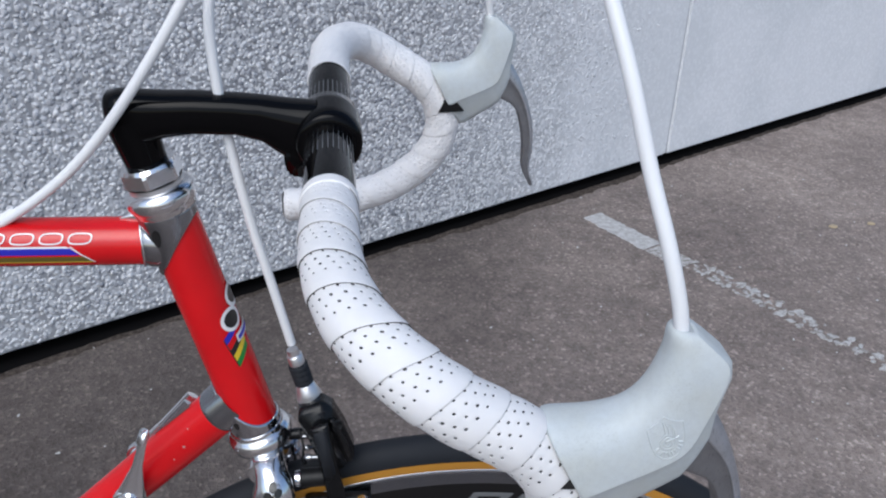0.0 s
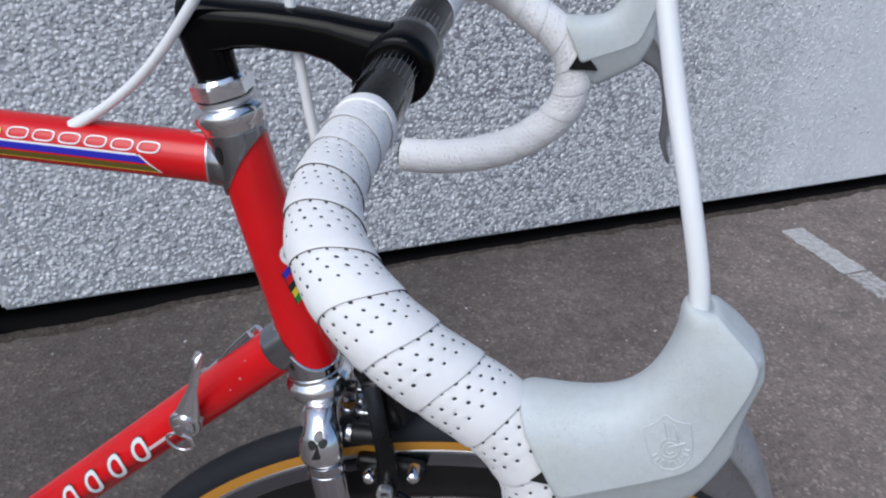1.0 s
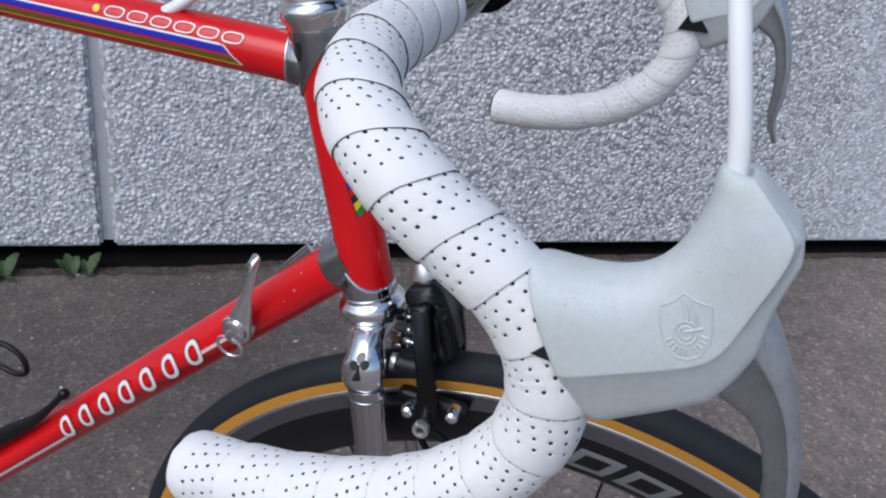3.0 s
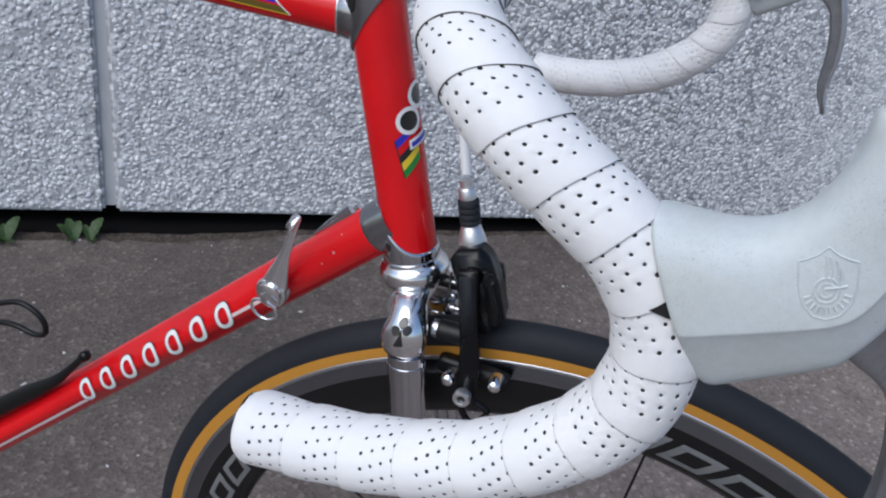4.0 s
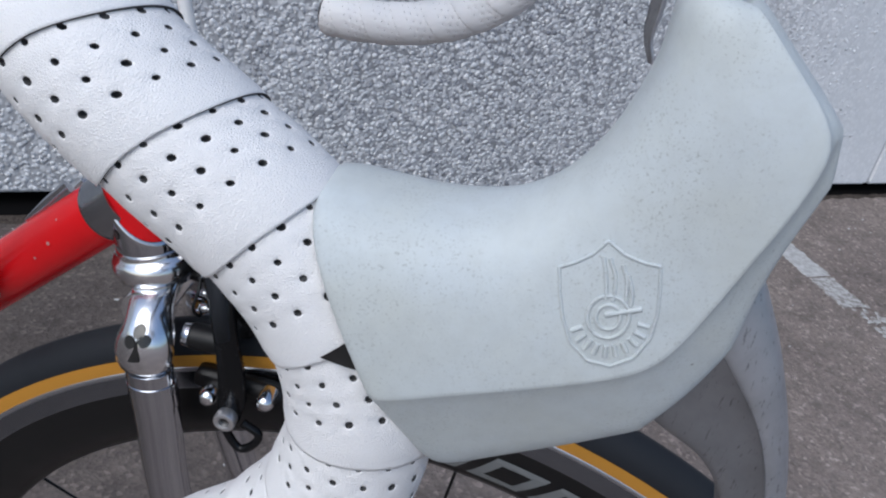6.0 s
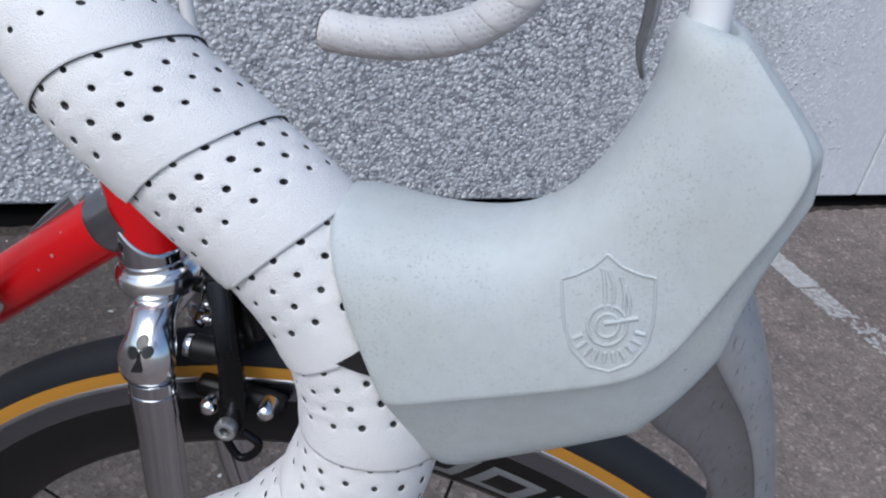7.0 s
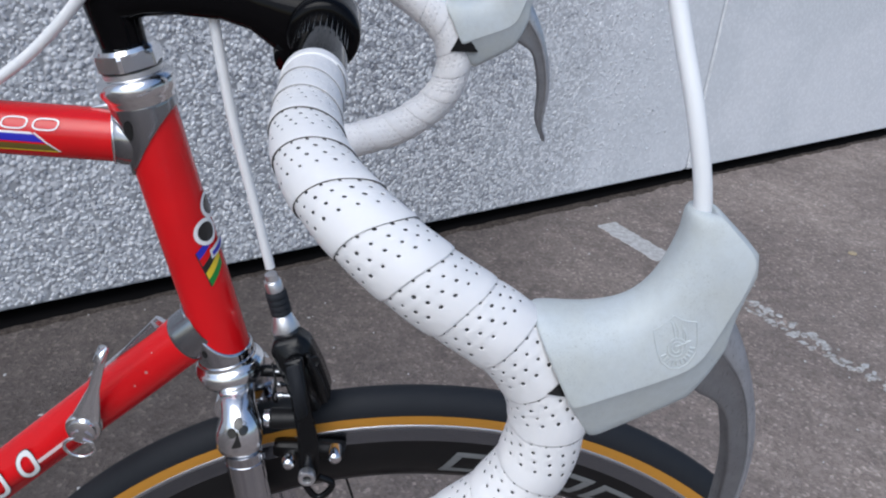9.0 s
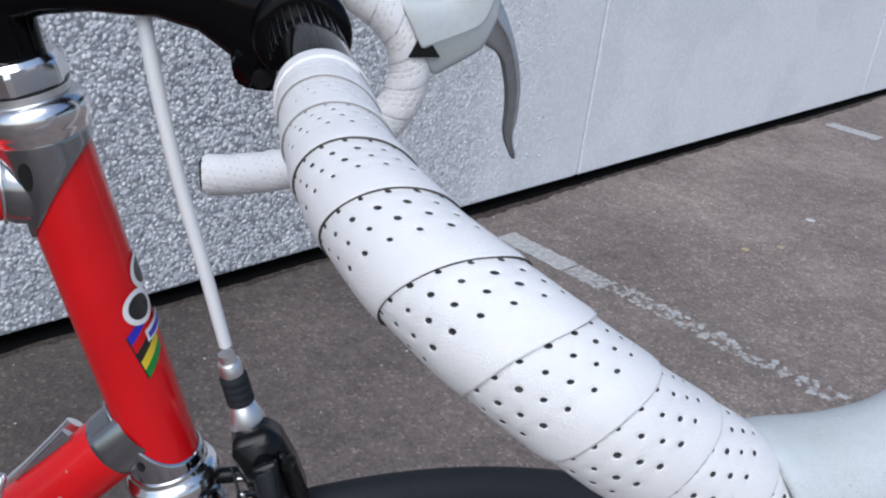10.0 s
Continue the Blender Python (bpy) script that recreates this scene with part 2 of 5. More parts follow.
pale_far_end(STONE)


def road_paint():
    m = material("faded_white_road_paint", (0.5, 0.5, 0.5), 0.8)
    v = coords(m)
    worn_ = noise_of(m, v, 60, 6, 0.7)
    col = mixed(m, ramp(m, worn_, [(0.36, 0.0), (0.62, 1.0)]), (0.52, 0.52, 0.52), (0.34, 0.33, 0.32))
    wire(m, col, shader(m).inputs["Base Color"])
    bumped(m, noise_of(m, v, 140, 5), 0.6, 0.003)
    return m


ROAD_PAINT = road_paint()
FADED_PAINT = worn(material("scuffed_road_paint", (0.30, 0.29, 0.285), 0.85), 0.8, 0.95, 90, 0.4)
wire(FADED_PAINT, ramp(FADED_PAINT, noise_of(FADED_PAINT, coords(FADED_PAINT), 85, 5, 0.7), [(0.38, (0.20, 0.18, 0.165)), (0.52, (0.39, 0.38, 0.37)), (0.68, (0.52, 0.515, 0.51))]), shader(FADED_PAINT).inputs["Base Color"])
# near-black colour put in for the shade at the wall's foot
GAP_SHADE = worn(material("black_gap_shade", (0.006, 0.0058, 0.006), 0.95, spec=0.05), 0.9, 1.0, 60, 0.8)
DIRT = worn(material("dry_brown_dirt", (0.082, 0.066, 0.056), 0.95, spec=0.1), 0.9, 1.0, 60, 0.8)
wire(DIRT, ramp(DIRT, noise_of(DIRT, coords(DIRT), 120, 5, 0.7), [(0.35, (0.030, 0.025, 0.021)), (0.55, (0.070, 0.057, 0.049)), (0.75, (0.13, 0.108, 0.093))]), shader(DIRT).inputs["Base Color"])
LEAF = material("weed_leaf_green", (0.035, 0.075, 0.014), 0.6)
wire(LEAF, ramp(LEAF, noise_of(LEAF, coords(LEAF), 120, 3), [(0.35, (0.014, 0.034, 0.007)), (0.7, (0.042, 0.085, 0.016))]), shader(LEAF).inputs["Base Color"])
LITTER = material("dry_leaf_tan", (0.42, 0.34, 0.22), 0.7)
CHALK = material("pale_grit", (0.55, 0.55, 0.54), 0.8)

# ---- mesh helpers ----
def to_mesh(name, verts, faces, mats, index=None, smooth=True):
    me = bpy.data.meshes.new(name)
    me.from_pydata([tuple(v) for v in verts], [], [tuple(f) for f in faces])
    for m in mats if isinstance(mats, (list, tuple)) else [mats]:
        me.materials.append(m)
    if index is not None:
        me.polygons.foreach_set("material_index", index)
    me.polygons.foreach_set("use_smooth", [smooth] * len(me.polygons))
    me.update()
    if smooth and len(me.polygons) < 20000:
        me.set_sharp_from_angle(angle=radians(52))
    return me


def part(name, shape, mats, parent, label="", matrix=None, smooth=True, index=None):
    """Links one mesh (a bmesh, a mesh or verts and faces) under a thing or a part."""
    if isinstance(shape, bmesh.types.BMesh):
        me = bpy.data.meshes.new(name)
        shape.to_mesh(me)
        shape.free()
        for m in mats if isinstance(mats, (list, tuple)) else [mats]:
            me.materials.append(m)
        me.polygons.foreach_set("use_smooth", [smooth] * len(me.polygons))
    elif isinstance(shape, bpy.types.Mesh):
        me = shape
    else:
        me = to_mesh(name, shape[0], shape[1], mats, index, smooth)
    ob = new(name, me)
    ob.parent = parent
    if matrix is not None:
        ob.matrix_local = matrix
    if label:
        ob["label"] = label
    return ob


def sharp(ob, degrees=40):
    """Keeps hard edges hard on a smooth-shaded mesh."""
    bm = bmesh.new()
    bm.from_mesh(ob.data)
    for e in bm.edges:
        if len(e.link_faces) == 2 and e.calc_face_angle(0) > radians(degrees):
            e.smooth = False
    bm.to_mesh(ob.data)
    bm.free()
    return ob


def spline(points, step=0.004):
    """A smooth curve through the points, resampled evenly."""
    p = np.array(points, float)
    p = np.vstack([2 * p[0] - p[1], p, 2 * p[-1] - p[-2]])
    out = []
    for a, b, c, d in zip(p[:-3], p[1:-2], p[2:-1], p[3:]):
        ka, kb, kc = (max(np.linalg.norm(v), 1e-6) ** 0.5 for v in (b - a, c - b, d - c))
        m1 = kb * ((b - a) / ka - (c - a) / (ka + kb) + (c - b) / kb)
        m2 = kb * ((c - b) / kb - (d - b) / (kb + kc) + (d - c) / kc)
        for t in np.linspace(0, 1, 24, endpoint=False):
            out.append((2 * t**3 - 3 * t**2 + 1) * b + (t**3 - 2 * t**2 + t) * m1 + (3 * t**2 - 2 * t**3) * c + (t**3 - t**2) * m2)
    out.append(p[-2])
    out = np.array(out)
    s = np.concatenate([[0], np.cumsum(np.linalg.norm(np.diff(out, axis=0), axis=1))])
    n = max(2, int(round(s[-1] / step)) + 1)
    u = np.linspace(0, s[-1], n)
    return np.stack([np.interp(u, s, out[:, k]) for k in range(3)], 1), u


def frames(path, first):
    """Tangents and two turning-free normals along a path."""
    t = np.gradient(path, axis=0)
    t /= np.linalg.norm(t, axis=1)[:, None]
    a = np.array(first, float)
    ones, twos = [], []
    for k in t:
        a = a - k * (a @ k)
        a /= np.linalg.norm(a)
        ones.append(a.copy())
        twos.append(np.cross(a, k))
    return t, np.array(ones), np.array(twos)


def tube(points, radius, seg=20, step=0.004, flat=1.0, first=(0, 0, 1), caps=True, straight=False):
    """A swept round or oval tube. radius: a number or one for each given point."""
    pts = np.array(points, float)
    path, u = (pts, None) if straight else spline(pts, step)
    if np.ndim(radius):
        d = np.concatenate([[0], np.cumsum(np.linalg.norm(np.diff(pts, axis=0), axis=1))])
        e = np.concatenate([[0], np.cumsum(np.linalg.norm(np.diff(path, axis=0), axis=1))])
        r = np.interp(e / e[-1], d / d[-1], radius)
    else:
        r = np.full(len(path), radius)
    _, a, b = frames(path, first)
    ang = np.linspace(0, 2 * math.pi, seg, endpoint=False)
    ring = np.cos(ang)[None, :, None] * a[:, None, :] + flat * np.sin(ang)[None, :, None] * b[:, None, :]
    v = (path[:, None, :] + r[:, None, None] * ring).reshape(-1, 3)
    n = len(path)
    f = [(i * seg + j, i * seg + (j + 1) % seg, (i + 1) * seg + (j + 1) % seg, (i + 1) * seg + j) for i in range(n - 1) for j in range(seg)]
    if caps:
        f += [tuple(range(seg))[::-1], tuple((n - 1) * seg + j for j in range(seg))]
    return v, f


def lathe(origin, axis, profile, seg=32, caps=True):
    """Turned solid: profile of (distance along the axis, radius)."""
    o, w = np.array(origin, float), np.array(axis, float)
    w /= np.linalg.norm(w)
    a = np.cross(w, (0, 1, 0) if abs(w[1]) < 0.9 else (1, 0, 0))
    a /= np.linalg.norm(a)
    b = np.cross(w, a)
    ang = np.linspace(0, 2 * math.pi, seg, endpoint=False)
    v = [o + h * w + r * (math.cos(t) * a + math.sin(t) * b) for h, r in profile for t in ang]
    n = len(profile)
    f = [(i * seg + j, i * seg + (j + 1) % seg, (i + 1) * seg + (j + 1) % seg, (i + 1) * seg + j) for i in range(n - 1) for j in range(seg)]
    if caps:
        f += [tuple(range(seg))[::-1], tuple((n - 1) * seg + j for j in range(seg))]
    return v, f


def plate(outline, thick, place, bevel=0.0008):
    """A flat shape with thickness and rounded rims. place: matrix from (u, v, depth) to the bike."""
    bm = bmesh.new()
    vs = [bm.verts.new((u, v, -thick / 2)) for u, v in outline]
    face = bm.faces.new(vs)
    up = bmesh.ops.extrude_face_region(bm, geom=[face])
    bmesh.ops.translate(bm, vec=(0, 0, thick), verts=[g for g in up["geom"] if isinstance(g, bmesh.types.BMVert)])
    bmesh.ops.recalc_face_normals(bm, faces=bm.faces)
    bmesh.ops.bevel(bm, geom=[e for e in bm.edges], offset=bevel, segments=2, affect="EDGES", clamp_overlap=True)
    bm.transform(place)
    return bm


def basis(origin, u, v):
    u, v = Vector(u).normalized(), Vector(v).normalized()
    w = u.cross(v)
    m = Matrix((u, v, w)).transposed().to_4x4()
    m.translation = origin
    return m


def rounded(points, r=0.3, n=4):
    """A polygon with its corners cut round."""
    out = []
    k = len(points)
    for i in range(k):
        a, b, c = (np.array(points[j % k], float) for j in (i - 1, i, i + 1))
        for t in np.linspace(0, 1, n):
            p, q = b + (a - b) * r, b + (c - b) * r
            out.append(tuple((1 - t) ** 2 * p + 2 * t * (1 - t) * b + t * t * q))
    return out


class Skin:
    """The surface of a round tube, addressed by the way along it and the way round it from its right side upwards."""

    def __init__(self, p0, p1, radius, lift=0.0004):
        self.o, self.t = Vector(p0), (Vector(p1) - Vector(p0)).normalized()
        self.side = Vector((0, -1, 0))
        self.up = self.side.cross(self.t) if self.side.cross(self.t).z > 0 else self.t.cross(self.side)
        self.r, self.lift = radius, lift

    def at(self, s, a):
        k = a / self.r
        return self.o + self.t * s + (self.side * math.cos(k) + self.up * math.sin(k)) * (self.r + self.lift)

    def ring(self, outer, inner):
        n = len(outer)
        v = [self.at(*p) for p in outer] + [self.at(*p) for p in inner]
        return v, [(i, (i + 1) % n, n + (i + 1) % n, n + i) for i in range(n)]

    def patch(self, corners, n=6, m=6):
        """corners: four (s, a), in order."""
        c = [np.array(p, float) for p in corners]
        v = []
        for i in range(n + 1):
            for j in range(m + 1):
                x, y = i / n, j / m
                q = (1 - x) * (1 - y) * c[0] + x * (1 - y) * c[1] + x * y * c[2] + (1 - x) * y * c[3]
                v.append(self.at(*q))
        return v, [(i * (m + 1) + j, (i + 1) * (m + 1) + j, (i + 1) * (m + 1) + j + 1, i * (m + 1) + j + 1) for i in range(n) for j in range(m)]

    def disc(self, s, a, r, n=20):
        v = [self.at(s, a)] + [self.at(s + r * math.cos(t), a + r * math.sin(t)) for t in np.linspace(0, 2 * math.pi, n, endpoint=False)]
        return v, [(0, 1 + i, 1 + (i + 1) % n) for i in range(n)]


def loop_shape(s, a, w, h, slant=0.25, thick=0.22, n=24, square=3.2):
    """Outer and inner rim of a slanted ring-shaped mark."""
    outer, inner = [], []
    for t in np.linspace(0, 2 * math.pi, n, endpoint=False):
        c, d = math.cos(t), math.sin(t)
        k = (abs(c) ** square + abs(d) ** square) ** (-1 / square)
        for out, g in ((outer, 1.0), (inner, None)):
            gx, gy = (1.0, 1.0) if g else (1 - 2 * thick * h / w * 0.5, 1 - thick)
            y = 0.5 * h * k * d * gy
            out.append((s + 0.5 * w * k * c * gx + slant * y, a + y))
    return outer, inner

# ---- ground and wall ----
WALL_YAW, WALL_OFF = radians(32.35), 1.2280
ALONG = Vector((math.cos(WALL_YAW), math.sin(WALL_YAW), 0))
AWAY = Vector((-math.sin(WALL_YAW), math.cos(WALL_YAW), 0))
WALL_AT = Matrix((ALONG, AWAY, Vector((0, 0, 1)))).transposed().to_4x4()
WALL_AT.translation = AWAY * WALL_OFF


def box_faces(x0, x1, y0, y1, z0, z1):
    v = [(x, y, z) for z in (z0, z1) for y in (y0, y1) for x in (x0, x1)]
    return v, [(0, 2, 3, 1), (4, 5, 7, 6), (0, 1, 5, 4), (1, 3, 7, 5), (3, 2, 6, 7), (2, 0, 4, 6)]


def bevelled_box(x0, x1, y0, y1, z0, z1, w):
    v, f = box_faces(x0, x1, y0, y1, z0, z1)
    bm = bmesh.new()
    vs = [bm.verts.new(p) for p in v]
    for q in f:
        bm.faces.new([vs[i] for i in q])
    bmesh.ops.recalc_face_normals(bm, faces=bm.faces)
    bmesh.ops.bevel(bm, geom=list(bm.edges), offset=w, segments=3, affect="EDGES")
    return bm


ground = new("ground", to_mesh("ground", [(-400, -400, 0), (400, -400, 0), (400, 400, 0), (-400, 400, 0)], [(0, 1, 2, 3)], ASPHALT))
tagged(ground, "brown-grey worn asphalt pavement with pale grit", "ground", kind="structure")

wall = new("wall_north")
wall.matrix_world = WALL_AT
tagged(wall, "grey exposed-aggregate concrete wall panels above a dark base slot", "wall", kind="structure")
JOINTS = (-2.834, -0.354, 2.126, 4.606, 7.086)
ZB = 0.033


def gap(x):
    """Half the width of the joint: one is broad, the others are tight."""
    return 0.011 if abs(x + 0.354) < 0.01 else 0.003


edges = [-5.4, *JOINTS, 9.57]
for x0, x1 in zip(edges[:-1], edges[1:]):
    part("wall_panel", bevelled_box(x0 + gap(x0), x1 - gap(x1), 0.0, 0.12, ZB, 2.9, 0.007), WALL, wall, smooth=False)
for x in JOINTS:
    half = gap(x) + 0.001
    deep = 0.011 if gap(x) > 0.01 else 0.006
    part("joint_sealant", box_faces(x - half, x + half, deep, 0.1, ZB + 0.012, 2.88), SEALANT, wall, smooth=False)
# back of the slot, painted near-black for the shade under the panels
part("base_slot", box_faces(-5.4, 9.57, 0.105, 0.12, 0.0, ZB + 0.01), SLOT_SHADE, wall, smooth=False)

# ---- bicycle ----
bike = new("bicycle")
bike.matrix_world = pose(0, 0, 0, 2.594, 0, 0)
tagged(bike, "red steel racing bicycle with chrome lugs and white taped drop handlebar", "bicycle")
STEER = pose(0, 0, 0, 0, 0, 0.737)


def head_axis(z):
    return Vector((-0.0078 + (0.680 - z) * 0.249, 0, z))


HEAD_UP = (head_axis(0.9) - head_axis(0.6)).normalized()

# frame tubes
TT0, TT1 = (-0.042, 0, 0.8290), (-0.56, 0, 0.8290)
top_tube = part("top_tube", tube([TT1, TT0], 0.0143, 32, straight=True, first=(0, 1, 0)), RED, bike)
head_tube = part("head_tube", tube([head_axis(0.680), head_axis(0.853)], 0.0160, 36, straight=True, first=(0, 1, 0)), RED, bike)
DT0, DT1 = Vector((-0.0210, 0, 0.7112)), Vector((-0.470, 0, 0.2824))
DT_DIR = (DT1 - DT0).normalized()


def crimped(p0, p1, radius, lobes, depth, seg=60, n=40):
    """A tube with shallow lengthwise flutes that fade out at its ends."""
    p0, p1 = np.array(p0), np.array(p1)
    w = (p1 - p0) / np.linalg.norm(p1 - p0)
    a = np.array((0.0, 1.0, 0.0))
    b = np.cross(w, a)
    v = []
    for i in range(n + 1):
        k = i / n
        fade = min(1.0, max(0.0, (k - 0.12) / 0.15)) * min(1.0, max(0.0, (1 - k) / 0.1))
        for j in range(seg):
            t = 2 * math.pi * j / seg
            r = radius - depth * fade * (0.5 - 0.5 * math.cos(lobes * t))
            v.append(p0 + (p1 - p0) * k + r * (math.cos(t) * a + math.sin(t) * b))
    f = [(i * seg + j, i * seg + (j + 1) % seg, (i + 1) * seg + (j + 1) % seg, (i + 1) * seg + j) for i in range(n) for j in range(seg)]
    f += [tuple(range(seg))[::-1], tuple(n * seg + j for j in range(seg))]
    return v, f


down_tube = part("down_tube", crimped(DT0, DT1, 0.0157, 4, 0.0022), RED, bike)


# chrome lugs
def sleeve(axis_at, radius, low, high, seg=48, rim=0.0011):
    """A socket round the head tube; low and high give its edges for each angle (0 is forward)."""
    v, f = [], []
    side = Vector((0, 1, 0))
    fwd = side.cross(HEAD_UP)
    for j in range(seg):
        t = 2 * math.pi * j / seg
        d = fwd * math.cos(t) + side * math.sin(t)
        z0, z1 = low(t), high(t)
        zs = [z0, z0 + 0.0006, *np.linspace(z0 + 0.002, z1 - 0.002, 6), z1 - 0.0006, z1]
        rs = [radius - rim, radius - 0.0003, *[radius] * 6, radius - 0.0003, radius - rim]
        v += [axis_at(z) + d * r for z, r in zip(zs, rs)]
    n = 10
    for j in range(seg):
        k = (j + 1) % seg
        f += [(j * n + i, k * n + i, k * n + i + 1, j * n + i + 1) for i in range(n - 1)]
    return v, f


def arc_dip(t, power=1.0):
    return (0.5 - 0.5 * math.cos(t)) ** power


upper_lug = part("upper_lug", sleeve(head_axis, 0.0175, lambda t: 0.8450 - 0.034 * arc_dip(t, 1.2), lambda t: 0.8520), DULL_CHROME, bike, "chrome head lug with a cut-out window")
part("tube_socket", tube([(-0.0500, 0, 0.8290), (-0.056, 0, 0.8290), (-0.0615, 0, 0.8290), (-0.0640, 0, 0.8290)], [0.0156, 0.0156, 0.0154, 0.0144], 36, straight=True, first=(0, 1, 0)), DULL_CHROME, upper_lug)
# chrome ring added to draw the bright line along the lug's edge
part("lug_edge", tube([(-0.0640 - 0.0012 * math.cos(2 * t), 0.0149 * math.sin(t), 0.8290 + 0.0149 * math.cos(t)) for t in np.linspace(0, 2 * math.pi, 41)], 0.0007, 8, straight=True), CHROME, upper_lug, "thin bright ring added along the lug edge")
part("lug_point", tube([(-0.060, -0.0008, 0.8437), (-0.069, -0.0004, 0.8439), (-0.077, 0, 0.8435)], [0.0045, 0.0030, 0.0004], 12, 0.002, 0.35), CHROME, upper_lug)


def fan(points, centre):
    n = len(points)
    return [centre, *points], [(0, 1 + i, 1 + (i + 1) % n) for i in range(n)]


def on_head(z, t, r):
    side = Vector((0, 1, 0))
    fwd = side.cross(HEAD_UP)
    return head_axis(z) + (fwd * math.cos(t) + side * math.sin(t)) * r


win = [on_head(0.8410 + 0.0050 * math.sin(k) * (1.25 if math.sin(k) < 0 else 0.9), -radians(112) + 0.15 * math.cos(k) + 0.05 * math.sin(k), 0.0178) for k in np.linspace(0, 2 * math.pi, 16, endpoint=False)]
part("lug_window", fan(win, on_head(0.8405, -radians(112), 0.0178)), DECAL_BLACK, upper_lug, "dark cut-out window")
lower_lug = part("lower_lug", sleeve(head_axis, 0.0175, lambda t: 0.6880, lambda t: 0.6950 + 0.034 * arc_dip(t, 2.4)), BLADE_CHROME, bike, "chrome lower head lug")
part("tube_socket", tube([DT0, DT0 + DT_DIR * 0.0150, DT0 + DT_DIR * 0.0170, DT0 + DT_DIR * 0.0178], [0.0164, 0.0164, 0.0163, 0.0158], 36, straight=True, first=(0, 1, 0)), DULL_CHROME, lower_lug)
win = [on_head(0.7000 + 0.0026 * math.sin(k), -radians(116) + 0.10 * math.cos(k), 0.0178) for k in np.linspace(0, 2 * math.pi, 14, endpoint=False)]
part("lug_window", fan(win, on_head(0.700, -radians(116), 0.0178)), DECAL_BLACK, lower_lug, "dark cut-out window")
spine = DT0 + Vector((-0.68, 0, 0.73)) * 0.0165
part("lug_tongue", tube([spine + DT_DIR * 0.026, spine + DT_DIR * 0.045 , spine + DT_DIR * 0.062], [0.0055, 0.0035, 0.0006], 12, 0.003, 0.35), BLADE_CHROME, lower_lug)

# headset
H0 = head_axis(0.6640)
part("lower_headset_cup", lathe(H0, HEAD_UP, [(0.0060, 0.0130), (0.0070, 0.0172), (0.0095, 0.0178), (0.0102, 0.0194), (0.0112, 0.0206), (0.0130, 0.0215), (0.0155, 0.0219), (0.0180, 0.0217), (0.0202, 0.0208), (0.0218, 0.0195), (0.0226, 0.0184), (0.0240, 0.0180), (0.0252, 0.0179), (0.0256, 0.0170)], 48), CHROME, bike)
H1 = head_axis(0.8508)
headset = part("upper_headset_cup", lathe(H1, HEAD_UP, [(-0.001, 0.0165), (0.000, 0.0178), (0.0024, 0.0180), (0.0036, 0.0187), (0.0052, 0.0196), (0.0072, 0.0202), (0.0092, 0.0203), (0.0112, 0.0198), (0.0128, 0.0188), (0.0140, 0.0174), (0.0150, 0.0150)], 48), CHROME, bike)
part("spacer_washer", lathe(H1 + HEAD_UP * 0.0145, HEAD_UP, [(0, 0.0150), (0.0004, 0.0158), (0.0030, 0.0158), (0.0034, 0.0150)], 40), ALLOY, headset)


def hex_nut(origin, axis, r, h):
    """A six-sided nut whose top corners are turned off round."""
    o, w = Vector(origin), Vector(axis).normalized()
    a = Vector((0, 1, 0))
    b = w.cross(a)
    v, seg = [], 48
    rows = [(0.0, 1.0), (h * 0.45, 1.0), (h * 0.62, 0.985), (h * 0.8, 0.94), (h, 0.84)]
    for hh, cap in rows:
        for j in range(seg):
            t = 2 * math.pi * j / seg + 0.35
            side = math.cos(math.pi / 6) / math.cos((t % (math.pi / 3)) - math.pi / 6)
            v.append(o + w * hh + (a * math.cos(t) + b * math.sin(t)) * r * min(side, cap * 0.99))
    n = len(rows)
    f = [(i * seg + j, i * seg + (j + 1) % seg, (i + 1) * seg + (j + 1) % seg, (i + 1) * seg + j) for i in range(n - 1) for j in range(seg)]
    f += [tuple(range(seg))[::-1], tuple((n - 1) * seg + j for j in range(seg))]
    return v, f


sharp(part("lock_nut", hex_nut(H1 + HEAD_UP * 0.0188, HEAD_UP, 0.0178, 0.0105), CHROME, headset), 18)
part("dark_seal", lathe(H1 + HEAD_UP * 0.0179, HEAD_UP, [(0, 0.0140), (0.0002, 0.0161), (0.0008, 0.0161), (0.0010, 0.0140)], 40), DECAL_BLACK, headset)

# stem
BAR_X, BAR_Z = 0.0437, 0.8965
Q0, Q1 = head_axis(0.865), head_axis(0.905)
stem = part("stem", tube([Q0, Q1], 0.0111, 32, straight=True, first=(0, 1, 0)), STEM_BLACK, bike, "glossy black quill stem", STEER)


